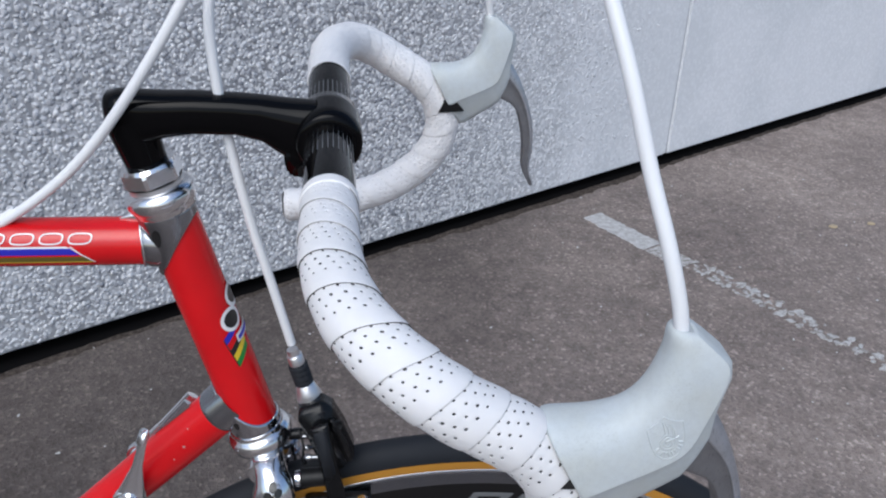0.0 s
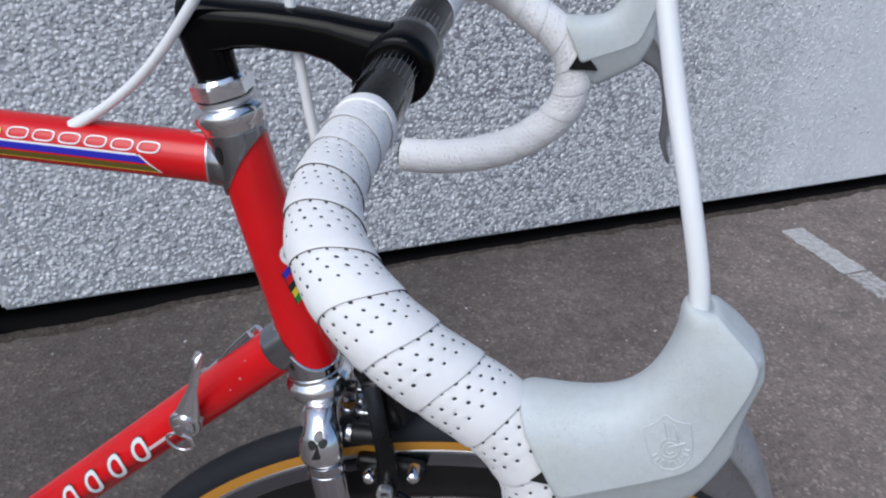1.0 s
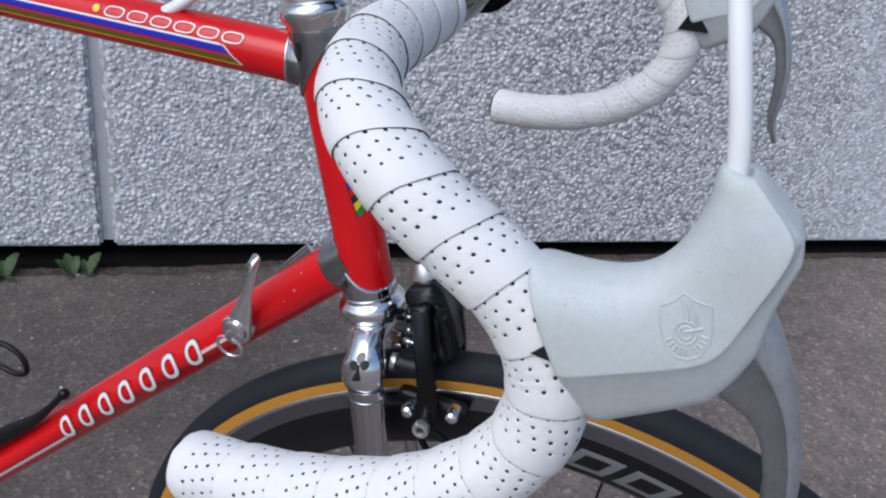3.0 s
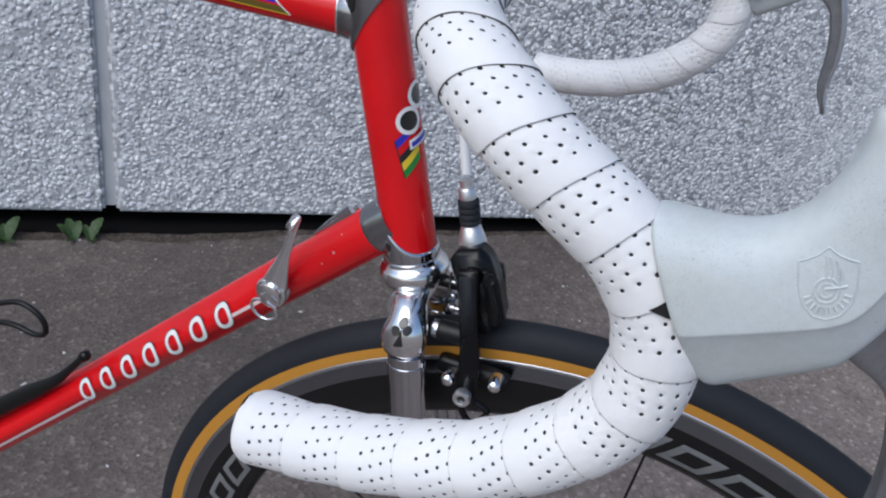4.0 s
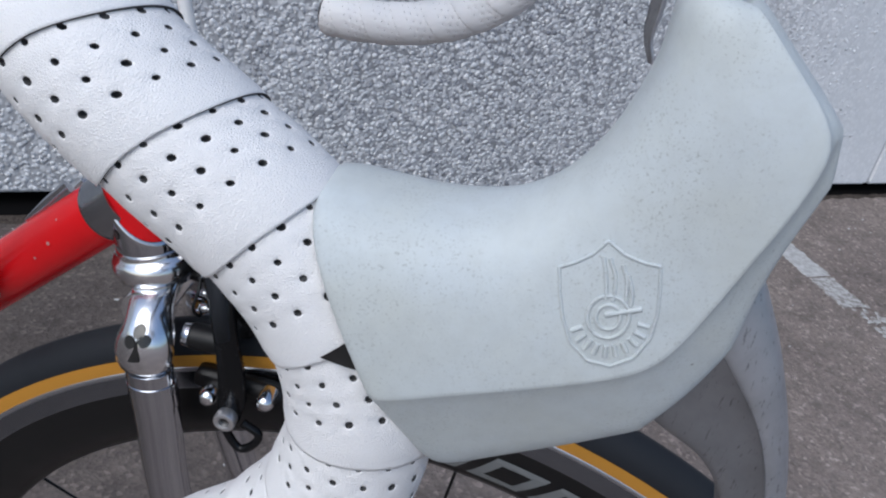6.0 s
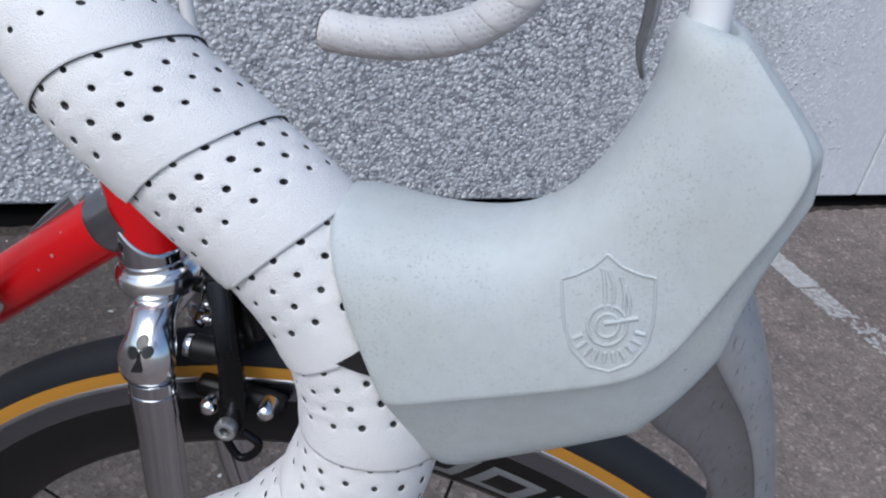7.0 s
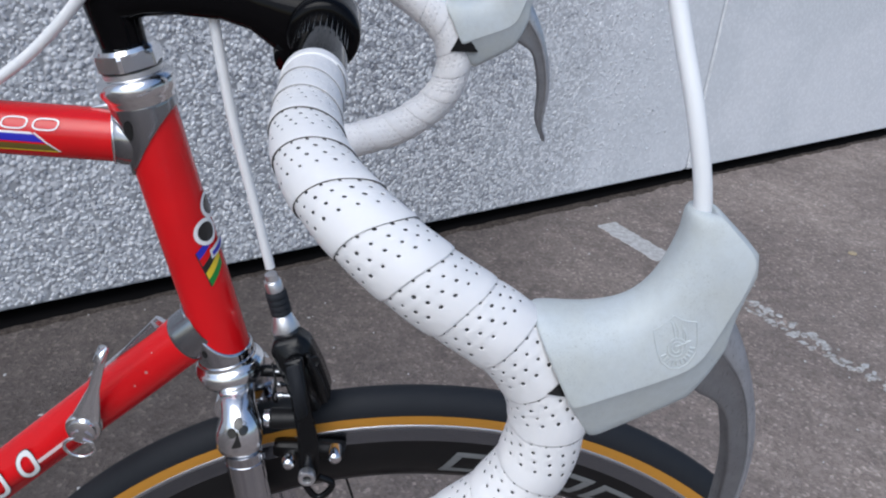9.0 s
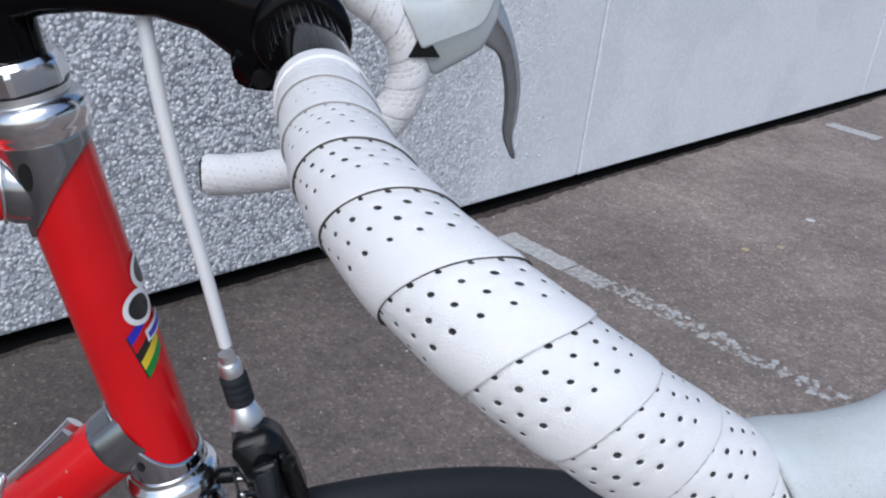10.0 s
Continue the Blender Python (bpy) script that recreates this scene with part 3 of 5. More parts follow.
def stem_arm():
    """The forged arm: rounded box sections from the quill to the clamp."""
    rows = [(-0.0765, 0.9065, 0.0050, 0.0075), (-0.0745, 0.9050, 0.0090, 0.0120), (-0.068, 0.9030, 0.0118, 0.0150), (-0.056, 0.9030, 0.0122, 0.0142), (-0.045, 0.9045, 0.0121, 0.0122), (-0.030, 0.9055, 0.0118, 0.0112), (-0.008, 0.9045, 0.0114, 0.0110), (0.006, 0.9020, 0.0113, 0.0124), (0.016, 0.8975, 0.0118, 0.0155), (0.026, 0.8935, 0.0128, 0.0185), (0.036, 0.8920, 0.0135, 0.0195)]
    seg, v = 28, []
    for x, z, wy, hz in rows:
        for j in range(seg):
            t = 2 * math.pi * j / seg
            c, s = math.cos(t), math.sin(t)
            k = (abs(c) ** 3.0 + abs(s) ** 3.0) ** (-1 / 3.0)
            v.append((x + 0.001, wy * k * c, z + 0.0033 + hz * k * s))
    n = len(rows)
    f = [(i * seg + j, i * seg + (j + 1) % seg, (i + 1) * seg + (j + 1) % seg, (i + 1) * seg + j) for i in range(n - 1) for j in range(seg)]
    f += [tuple(range(seg))[::-1], tuple((n - 1) * seg + j for j in range(seg))]
    return v, f


part("stem_leg", tube([head_axis(0.868), head_axis(0.880), head_axis(0.892), head_axis(0.906)], [0.0113, 0.0117, 0.0126, 0.0136], 32, 0.004, 0.92, (1, 0, 0)), STEM_BLACK, stem)
part("stem_arm", stem_arm(), STEM_BLACK, stem)
part("bar_clamp", lathe((BAR_X, -0.0195, BAR_Z), (0, 1, 0), [(0, 0.0132), (0.0004, 0.0164), (0.0022, 0.0181), (0.012, 0.0184), (0.027, 0.0184), (0.0368, 0.0181), (0.0386, 0.0164), (0.039, 0.0132)], 48), STEM_BLACK, stem)
part("clamp_lug", plate(rounded([(-0.010, -0.0060), (0.010, -0.0075), (0.014, 0.008), (-0.012, 0.012)], 0.3), 0.022, basis((BAR_X - 0.014, 0, BAR_Z - 0.0165), (1, 0, 0), (0, 0, 1)), 0.002), STEM_BLACK, stem)
part("clamp_bolt", lathe((BAR_X - 0.014, -0.0130, BAR_Z - 0.0180), (0, 1, 0), [(0, 0.0022), (0.0003, 0.0038), (0.004, 0.0040), (0.026, 0.0038)], 20), BLACK_METAL, stem)
for k in range(2):
    part("quill_mark", tube([Q0 + HEAD_UP * (0.012 + 0.0028 * k) + Vector((-0.002, -0.0112, 0)), Q0 + HEAD_UP * (0.012 + 0.0028 * k) + Vector((0.002, -0.0112, 0))], 0.0002, 6, straight=True), DECAL_GREY, stem)

# handlebar
SIDE_PATH = [(BAR_X, 0, BAR_Z), (BAR_X, -0.05, BAR_Z), (BAR_X, -0.10, BAR_Z), (BAR_X, -0.130, BAR_Z), (0.0462, -0.158, 0.8962), (0.0540, -0.1845, 0.8940), (0.0670, -0.2030, 0.8888), (0.0825, -0.2112, 0.8793), (0.0985, -0.2125, 0.8685), (0.1130, -0.2125, 0.8590), (0.1245, -0.2125, 0.8480), (0.1325, -0.2127, 0.8330), (0.1345, -0.2130, 0.8170), (0.1310, -0.2134, 0.8010), (0.1225, -0.2140, 0.7865), (0.1090, -0.2148, 0.7730), (0.0900, -0.2155, 0.7600), (0.0600, -0.2163, 0.7486), (0.0320, -0.2172, 0.7433), (0.0022, -0.2180, 0.7412)]
BAR_PATH, BAR_S = spline(SIDE_PATH, 0.002)
bar_all = np.vstack([BAR_PATH[::-1], (BAR_PATH * (1, -1, 1))[1:]])
handlebar = part("handlebar", tube(bar_all[::2], 0.0117, 24, straight=True), BLACK_METAL, bike, "black alloy drop handlebar", STEER)
part("centre_sleeve", tube([(BAR_X, -0.086, BAR_Z), (BAR_X, -0.058, BAR_Z), (BAR_X, -0.055, BAR_Z), (BAR_X, 0.055, BAR_Z), (BAR_X, 0.058, BAR_Z), (BAR_X, 0.086, BAR_Z)], [0.0132, 0.0132, 0.0129, 0.0129, 0.0132, 0.0132], 40, straight=True), STEM_BLACK, handlebar)
for k in range(14):
    t = radians(20 + 12 * k)
    off = Vector((0.0131 * math.cos(t), 0, 0.0131 * math.sin(t)))
    for y0, y1 in ((-0.052, -0.021), (0.021, 0.052)):
        part("knurl_line", tube([Vector((BAR_X, y0, BAR_Z)) + off, Vector((BAR_X, y1, BAR_Z)) + off], 0.00022, 6, straight=True), DULL_CHROME, handlebar)

TAPE_PITCH = 0.0200
# where the edge of each turn crosses the outside of the bar, at three angles of the winding
SEAMS = [(0.0595, 0.0635, 0.0695), (0.0810, 0.0850, 0.0910), (0.1025, 0.1065, 0.1125), (0.1240, 0.1280, 0.1340), (0.1450, 0.1500, 0.1570), (0.1660, 0.1727, 0.1804), (0.1895, 0.1950, 0.2032), (0.2105, 0.2125, 0.2190), (0.2283, 0.2290, 0.2345), (0.2465, 0.2461, 0.2527), (0.2680, 0.2668, 0.2695), (0.2903, 0.2879, 0.2890)]
for k in range(16):
    SEAMS.append(tuple(s + 0.0215 for s in (SEAMS[-1] if k else (0.2895, 0.2885, 0.2900))))
_turn = [k + a for k in range(len(SEAMS)) for a in (0.20, 0.35, 0.55)]
_fine = np.linspace(_turn[0], _turn[-1], 60 * len(SEAMS))
_edge = np.convolve(np.pad(np.interp(_fine, _turn, sum(SEAMS, ())), 4, mode="edge"), np.ones(9) / 9, mode="valid")


def seam(turn):
    """Way along the bar of the tape's edge after so many turns."""
    return float(np.interp(turn, _fine, _edge))


def wound(turn, b):
    return seam(turn - 1.0) * (1 - b) + seam(turn) * b


TAPE_FROM = 0.085
CELLS = 16
COLUMNS = [-0.0725, 0.1125, 0.2975, 0.4825, 0.6675]
R_LOW, R_HIGH = 0.0133, 0.0141
# the punching drifts a little against the winding from turn to turn
DRIFT_T, DRIFT = (0.0, 7.35, 8.31, 9.37, 10.40, 11.37, 40.0), (0.10, 0.19, 0.55, 0.75, 0.98, 0.80, 0.60)
_wind = np.linspace(-1.0, 40.0, 4000)
_count = CELLS * _wind - np.interp(_wind, DRIFT_T, DRIFT)


def punched(u):
    """Turns wound when so many holes of a row have passed."""
    return float(np.interp(u, _count, _wind))


def tape(sign):
    """White tape wound in overlapping turns; each turn has four columns of punched holes and a plain margin."""
    _, down, out = frames(BAR_PATH, (0, 0, -1))
    total = BAR_S[-1]

    def at(turn, b, r):
        """turn: turns wound so far (its angle is the fraction), b: across the band."""
        s = min(max(wound(turn, b), TAPE_FROM), total)
        k = s / total * (len(BAR_S) - 1)
        i = min(int(k), len(BAR_S) - 2)
        g = k - i
        p = BAR_PATH[i] * (1 - g) + BAR_PATH[i + 1] * g
        e1 = down[i] * (1 - g) + down[i + 1] * g
        e2 = out[i] * (1 - g) + out[i + 1] * g
        t = 2 * math.pi * turn
        q = p + r * (math.cos(t) * e1 + math.sin(t) * e2)
        return (q[0], sign * q[1], q[2])

    verts, faces, mats, seen = [], [], [], {}

    def vert(turn, b, drop=0.0, key=None):
        if key is None:
            key = (round(turn * CELLS * 8), round(b * 2000), round(drop * 1e6))
        if key not in seen:
            s_ok = wound(turn, b)
            wave = 0.00018 * noise.noise((turn * 9.0, b * 2.0, 3.0 + sign))
            edge = 0.0004 if b > 0.97 else 0.0
            r = R_LOW + (R_HIGH - R_LOW) * min(1.0, max(0.0, b)) ** 0.8 + wave - edge * 0.5 - drop
            if s_ok > total - 0.004:
                r -= 0.0022 * min(1.0, (s_ok - total + 0.004) / 0.004)
            seen[key] = len(verts)
            verts.append(at(turn, b, r))
        return seen[key]

    def quad(ids, m):
        if len(set(ids)) >= 3:
            faces.append(tuple(dict.fromkeys(ids)) if sign > 0 else tuple(dict.fromkeys(ids))[::-1])
            mats.append(m)

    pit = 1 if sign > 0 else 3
    turns = len(SEAMS)
    rng = random.Random(5)
    quarters = (-0.5, -0.25, 0.0, 0.25, 0.5)
    for c in range(turns * CELLS):
        for col in range(4):
            b0, b1 = COLUMNS[col], COLUMNS[col + 1]
            u0 = c + 0.25 * col
            tm, bm_ = punched(u0), (b0 + b1) / 2
            size = (0.00045 if sign > 0 else 0.00022) * rng.uniform(0.80, 1.12)
            along = wound(tm, bm_)
            shallow = rng.random() < 0.12 or along < 0.128
            size *= min(1.0, max(0.45, 0.45 + (along - 0.10) / 0.10))
            if not TAPE_FROM - 0.002 < wound(tm, bm_) < total + 0.001:
                continue
            rim = [(q, b0) for q in quarters] + [(0.5, bm_)] + [(q, b1) for q in quarters[::-1]] + [(-0.5, bm_)]
            square = [vert(punched(u0 + q), b, 0.0, (round((u0 + q) * 4), round(b * 2000))) for q, b in rim]
            ways = [math.atan2((b - bm_) / 0.0925, q * 2) for q, b in rim]
            hr_t, hr_b = 1.25 * size / 0.092, size / TAPE_PITCH
            lean = rng.uniform(-0.12, 0.12)
            rings = []
            for g, drop in ((1.9, -0.00003), (1.25, 0.00010), (0.95, 0.0003 if shallow else 0.0006), (0.85, 0.0004 if shallow else 0.0013)):
                rings.append([vert(tm + math.cos(w + lean) * hr_t * g, bm_ + math.sin(w) * hr_b * g, drop, ("h", c, col, g, i)) for i, w in enumerate(ways)])
            loops, n = [square, *rings], len(ways)
            for a, b in zip(loops[:-1], loops[1:]):
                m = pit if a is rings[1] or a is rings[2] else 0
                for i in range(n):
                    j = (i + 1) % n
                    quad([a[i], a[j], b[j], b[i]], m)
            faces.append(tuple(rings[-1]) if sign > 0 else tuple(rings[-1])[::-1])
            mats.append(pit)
        bands = [(-0.14, -0.0725), (0.6675, 0.74), (0.74, 0.82), (0.82, 0.90), (0.90, 0.975), (0.975, 1.0)]
        for q in quarters[:-1]:
            u, w = c + q, c + q + 0.25
            tu, tw = punched(u), punched(w)
            for b0, b1 in bands:
                s_mid = wound((tu + tw) / 2, (b0 + b1) / 2)
                if s_mid > total + 0.001 or s_mid < TAPE_FROM - 0.002:
                    continue
                quad([vert(t, b, 0.0, (round(k * 4), round(b * 2000))) for t, k, b in ((tu, u, b0), (tw, w, b0), (tw, w, b1), (tu, u, b1))], 0)
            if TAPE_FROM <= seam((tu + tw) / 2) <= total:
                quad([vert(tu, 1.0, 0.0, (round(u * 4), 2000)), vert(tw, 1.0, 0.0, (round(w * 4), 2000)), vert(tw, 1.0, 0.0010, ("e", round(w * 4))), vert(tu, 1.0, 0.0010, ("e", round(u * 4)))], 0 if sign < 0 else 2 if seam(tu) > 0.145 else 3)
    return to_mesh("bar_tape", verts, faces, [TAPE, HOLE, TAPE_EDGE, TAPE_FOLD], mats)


part("bar_tape", tape(1), TAPE, handlebar, "white perforated leatherette tape in overlapping turns")
part("bar_tape", tape(-1), TAPE, handlebar, "white perforated leatherette tape in overlapping turns")
for sgn in (1, -1):
    end = BAR_PATH[-1] * (1, sgn, 1)
    before = BAR_PATH[-4] * (1, sgn, 1)
    part("end_plug", lathe(end - (end - before) * 0.1, end - before, [(-0.004, 0.0100), (0.0, 0.0112), (0.0008, 0.0112), (0.0016, 0.0100), (0.0020, 0.0050)], 28), BLACK_PLASTIC, handlebar)
    y0 = -0.086 * sgn
    part("tape_collar", lathe((BAR_X, y0, BAR_Z), (0, -sgn, 0), [(0, 0.0132), (0.0003, 0.0141), (0.003, 0.0143), (0.006, 0.0142), (0.0064, 0.0135)], 40), TAPE, handlebar)

# ---- brake hoods and levers ----
HOOD_ROWS = [  # top x, z; crease x, z; bottom x, z
    (121.6, 867.8, 136.8, 840.0, 149.2, 818.5), (124.4, 869.2, 140.0, 841.0, 152.5, 818.0), (130.5, 869.2, 146.2, 843.4, 158.0, 821.8), (138.0, 869.0, 154.4, 846.6, 165.5, 826.4),
    (145.5, 870.2, 163.4, 850.2, 174.0, 831.8), (152.0, 872.6, 171.5, 853.6, 181.0, 837.2), (157.6, 877.4, 177.2, 857.4, 185.8, 847.6), (161.5, 884.3, 180.6, 867.0, 188.8, 858.4),
    (163.6, 891.2, 183.6, 878.0, 188.2, 872.4), (164.8, 897.2, 187.0, 889.2, 191.4, 887.6), (164.8, 901.8, 187.8, 896.2, 189.4, 895.4), (164.6, 905.6, 179.6, 902.6, 181.2, 902.2), (165.8, 908.3, 174.2, 907.6, 175.4, 907.4)]
HOOD_HALF = np.interp(range(13), (0, 1, 3, 5, 7, 9, 10, 11, 12), (15.6, 15.9, 14.6, 13.0, 12.2, 11.8, 10.6, 8.8, 6.6))
HOOD_FOOT = np.interp(range(13), (0, 4, 7, 12), (0.42, 0.44, 0.58, 0.58))
HOOD_STEP = np.interp(range(13), (7, 8, 9, 10, 11), (0.0, 0.06, 0.15, 0.10, 0.0))


def hood(sign):
    bm = bmesh.new()
    rings = []
    for (tx, tz, cx, cz, bx, bz), w, step, foot in zip(HOOD_ROWS, HOOD_HALF, HOOD_STEP, HOOD_FOOT):
        upper = [(tx + (cx - tx) * f, tz + (cz - tz) * f, b) for f, b in ((0.0, 0.0), (0.03, 0.42), (0.16, 0.78), (0.48, 0.97), (0.90, 1.0), (1.0, 1.0))]
        lower = [(cx + (bx - cx) * f, cz + (bz - cz) * f, b) for f, b in ((0.06, 0.94 - step), (0.5, 0.47 + 0.45 * foot - step), (0.93, foot), (1.0, 0.0))]
        prof = upper + lower
        pts = prof + [(x, z, -b) for x, z, b in prof[-2:0:-1]]
        rings.append([bm.verts.new((x / 1000, -sign * 0.2125 - b * w / 1000, z / 1000)) for x, z, b in pts])
    n = len(rings[0])
    for a, b in zip(rings[:-1], rings[1:]):
        for i in range(n):
            bm.faces.new((a[i], a[(i + 1) % n], b[(i + 1) % n], b[i]))
    # the tip closes round the cable; the rear opens over the bar
    for ring, way in ((rings[0], -1), (rings[-1], 1)):
        c = sum((v.co for v in ring), Vector()) / n
        inner = [bm.verts.new(c + (v.co - c) * (0.9 if way < 0 else 0.46)) for v in ring]
        deep = [bm.verts.new(v.co + Vector((0.004, 0, 0.0)) if way < 0 else v.co + Vector((0, 0, -0.002))) for v in inner]
        for i in range(n):
            j = (i + 1) % n
            bm.faces.new((ring[j], ring[i], inner[i], inner[j]))
            bm.faces.new((inner[j], inner[i], deep[i], deep[j]))
        bm.faces.new(deep)
    bmesh.ops.recalc_face_normals(bm, faces=bm.faces)
    layer = bm.edges.layers.float.new("crease_edge")
    for k, (a, b) in enumerate(zip(rings[:-1], rings[1:])):
        for i in (5, n - 5):
            bm.edges.get((a[i], b[i]))[layer] = 0.85 if k < 9 else 0.3
    for a, b in zip(rings[7:10], rings[8:11]):
        for i in (6, n - 6):
            bm.edges.get((a[i], b[i]))[layer] = 0.7
    for k, hard in ((5, 0.6), (7, 0.6), (9, 0.5), (10, 0.6)):
        for i in range(6, 12):
            bm.edges.get((rings[k][i], rings[k][i + 1]))[layer] = hard
    ob = part("brake_hood", bm, HOOD, bike, "pale grey-green rubber brake hood with a moulded shield", STEER)
    sub = ob.modifiers.new("round", "SUBSURF")
    sub.levels = sub.render_levels = 2
    return ob


hoods = [hood(1), hood(-1)]


LEVER_BACK = [(172, 848), (183, 840.5), (190.5, 836.5), (195.7, 830.5), (199.0, 822), (201.8, 812), (203.6, 801), (204.3, 790), (204.8, 781), (207.2, 773), (210.8, 766), (213.2, 761.2)]
LEVER_FRONT = [(184, 877), (190.5, 868), (197.0, 857), (202.8, 844.5), (207.6, 831.5), (211.0, 818.5), (212.8, 804.5), (212.8, 790), (211.8, 780), (213.4, 771), (216.2, 764.5), (216.4, 760.4)]


def lever(sign, name="brake_lever"):
    """A curved alloy blade: a narrow hollow web behind a broad rounded front flange."""
    back, _ = spline([(x / 1000, 0, z / 1000) for x, z in LEVER_BACK], 0.0012)
    front, _ = spline([(x / 1000, 0, z / 1000) for x, z in LEVER_FRONT], 0.0012)
    n = 60
    e = np.linspace(0, 1, n)
    back = np.stack([np.interp(e, np.linspace(0, 1, len(back)), back[:, k]) for k in range(3)], 1)
    front = np.stack([np.interp(e, np.linspace(0, 1, len(front)), front[:, k]) for k in range(3)], 1)
    wide = np.interp(e, (0, 0.2, 0.5, 0.8, 0.94, 1.0), (0.0066, 0.0064, 0.0056, 0.0048, 0.0038, 0.0022))

    def swept(prof):
        v = [tuple(back[i] + (front[i] - back[i]) * f + np.array((0, -sign * 0.2125 + a * wide[i], 0))) for i in range(n) for a, f in prof]
        k = len(prof)
        f = [(i * k + j, i * k + (j + 1) % k, (i + 1) * k + (j + 1) % k, (i + 1) * k + j) for i in range(n - 1) for j in range(k)]
        return v, f + [tuple(range(k))[::-1], tuple((n - 1) * k + j for j in range(k))]

    half = [(0.0, 0.30), (0.40, 0.22), (0.60, 0.04), (0.70, 0.0), (0.80, 0.02), (0.86, 0.08), (0.84, 0.20), (0.78, 0.36), (0.80, 0.53), (0.91, 0.69), (0.60, 0.76)]
    web = half + [(-a, f) for a, f in half[:0:-1]]
    blade = sharp(part(name, swept(web), LEVER, bike, "scratched silver alloy brake lever", STEER), 55)
    half = [(0.0, 1.0), (0.30, 0.989), (0.55, 0.958), (0.74, 0.901), (0.88, 0.825), (0.98, 0.734), (1.0, 0.672), (0.97, 0.635), (0.90, 0.625), (0.70, 0.66), (0.0, 0.68)]
    rim = half + [(-a, f) for a, f in half[-2:0:-1]]
    part("lever_flange", swept(rim), FLANGE, blade, "worn front flange, toned lighter for its highlight")
    return blade


for sgn in (1, -1):
    lever(sgn)
    # the dark clamp band that shows between tape and hood
    part("lever_clamp", lathe((0.1300, -sgn * 0.2126, 0.8390), (0.50, 0, -0.86), [(-0.010, 0.0110), (-0.009, 0.0122), (0.008, 0.0122), (0.009, 0.0110)], 32), BLACK_PLASTIC, bike, "dark clamp band", STEER)

# moulded shield on the outer cheek of the right hood, laid on its surface
from mathutils.bvhtree import BVHTree

HOOD_TREE = BVHTree.FromObject(hoods[0], bpy.context.evaluated_depsgraph_get())


def cheek(u, v):
    """A place on the cheek of the right hood: millimetres right and up from the shield's top edge."""
    v *= 1.16
    x = 0.1660 + (0.940 * u - 0.285 * v) / 1000
    z = 0.8712 + (0.340 * u + 0.958 * v) / 1000
    hit = HOOD_TREE.ray_cast(Vector((x, -0.30, z)), Vector((0, 1, 0)))[0]
    return (x, (hit.y if hit else -0.2245) - 0.00005, z)


def raised(points, closed=False, r=0.00030):
    pts = [cheek(*p) for p in points]
    path, _ = spline(pts + (pts[:1] if closed else []), 0.0005)
    return tube(path, r, 8, straight=True, first=(0, -1, 0))


SHIELD = [(-6.8, 0), (-4.6, 0.5), (-2.2, 1.5), (0, 3.1), (2.2, 1.5), (4.6, 0.5), (6.8, 0), (6.8, -3), (6.5, -6.5), (5.6, -9.8), (3.2, -12.6), (0, -13.6), (-3.2, -12.6), (-5.6, -9.8), (-6.5, -6.5), (-6.8, -3)]
dense = []
for a, b in zip(SHIELD, SHIELD[1:] + SHIELD[:1]):
    dense += [(a[0] + (b[0] - a[0]) * k / 3, a[1] + (b[1] - a[1]) * k / 3) for k in range(3)]
part("moulded_shield", raised(dense, True, 0.00025), HOOD, hoods[0], "raised moulded shield outline")
for r in (2.9, 1.7):
    part("moulded_ring", raised([(r * math.cos(t) - 0.2, -6.6 + r * math.sin(t)) for t in np.linspace(0, 2 * math.pi, 24, endpoint=False)], True, 0.00030), HOOD, hoods[0])
part("moulded_stroke", raised([(-0.6, -6.2), (1.2, -6.0), (4.4, -5.6)], r=0.00042), HOOD, hoods[0])
for line in ([(-0.5, -4.2), (-0.4, -1.4), (-0.7, 1.2)], [(0.5, -4.4), (0.9, -1.4), (0.2, 1.0)], [(2.2, -4.6), (2.4, -2.0), (1.9, 0.2)], [(2.9, -5.2), (3.1, -3.4), (2.6, -1.0)]):
    part("moulded_stroke", raised(line, r=0.00030), HOOD, hoods[0])
for k in range(10):
    t = radians(196 + 148 * k / 9)
    part("moulded_bar", raised([(4.0 * math.cos(t), -6.6 + 4.0 * math.sin(t)), (5.6 * math.cos(t), -6.6 + 5.6 * math.sin(t))], r=0.00038), HOOD, hoods[0])

# the dark gap between tape and hood
def gap_patch(side, corners):
    """A dark three-cornered opening where two turns of tape part beside the hood."""
    rim = []
    for (x0, z0), (x1, z1) in zip(corners, corners[1:] + corners[:1]):
        rim += [(x0 + (x1 - x0) * k / 4, z0 + (z1 - z0) * k / 4) for k in range(4)]
    cx, cz = sum(x for x, _ in rim) / len(rim), sum(z for _, z in rim) / len(rim)

    def lay(x, z):
        near = BAR_PATH[np.argmin(np.hypot(BAR_PATH[:, 0] - x, BAR_PATH[:, 2] - z))]
        d = min(0.0135, math.hypot(near[0] - x, near[2] - z))
        off = math.sqrt(0.01445 ** 2 - d * d)
        return Vector((x, (near[1] - off) if side > 0 else (-near[1] - off), z))

    part("tape_gap", fan([lay(*p) for p in rim], lay(cx, cz)), DECAL_BLACK, bike, "dark gap between tape and hood", STEER)



def side_wedge(corners, y0, y1):
    """A three-cornered block between two depths."""
    return [(x, y, z) for y in (y0, y1) for x, z in corners], [(0, 1, 2), (5, 4, 3), (0, 3, 4, 1), (1, 4, 5, 2), (2, 5, 3, 0)]


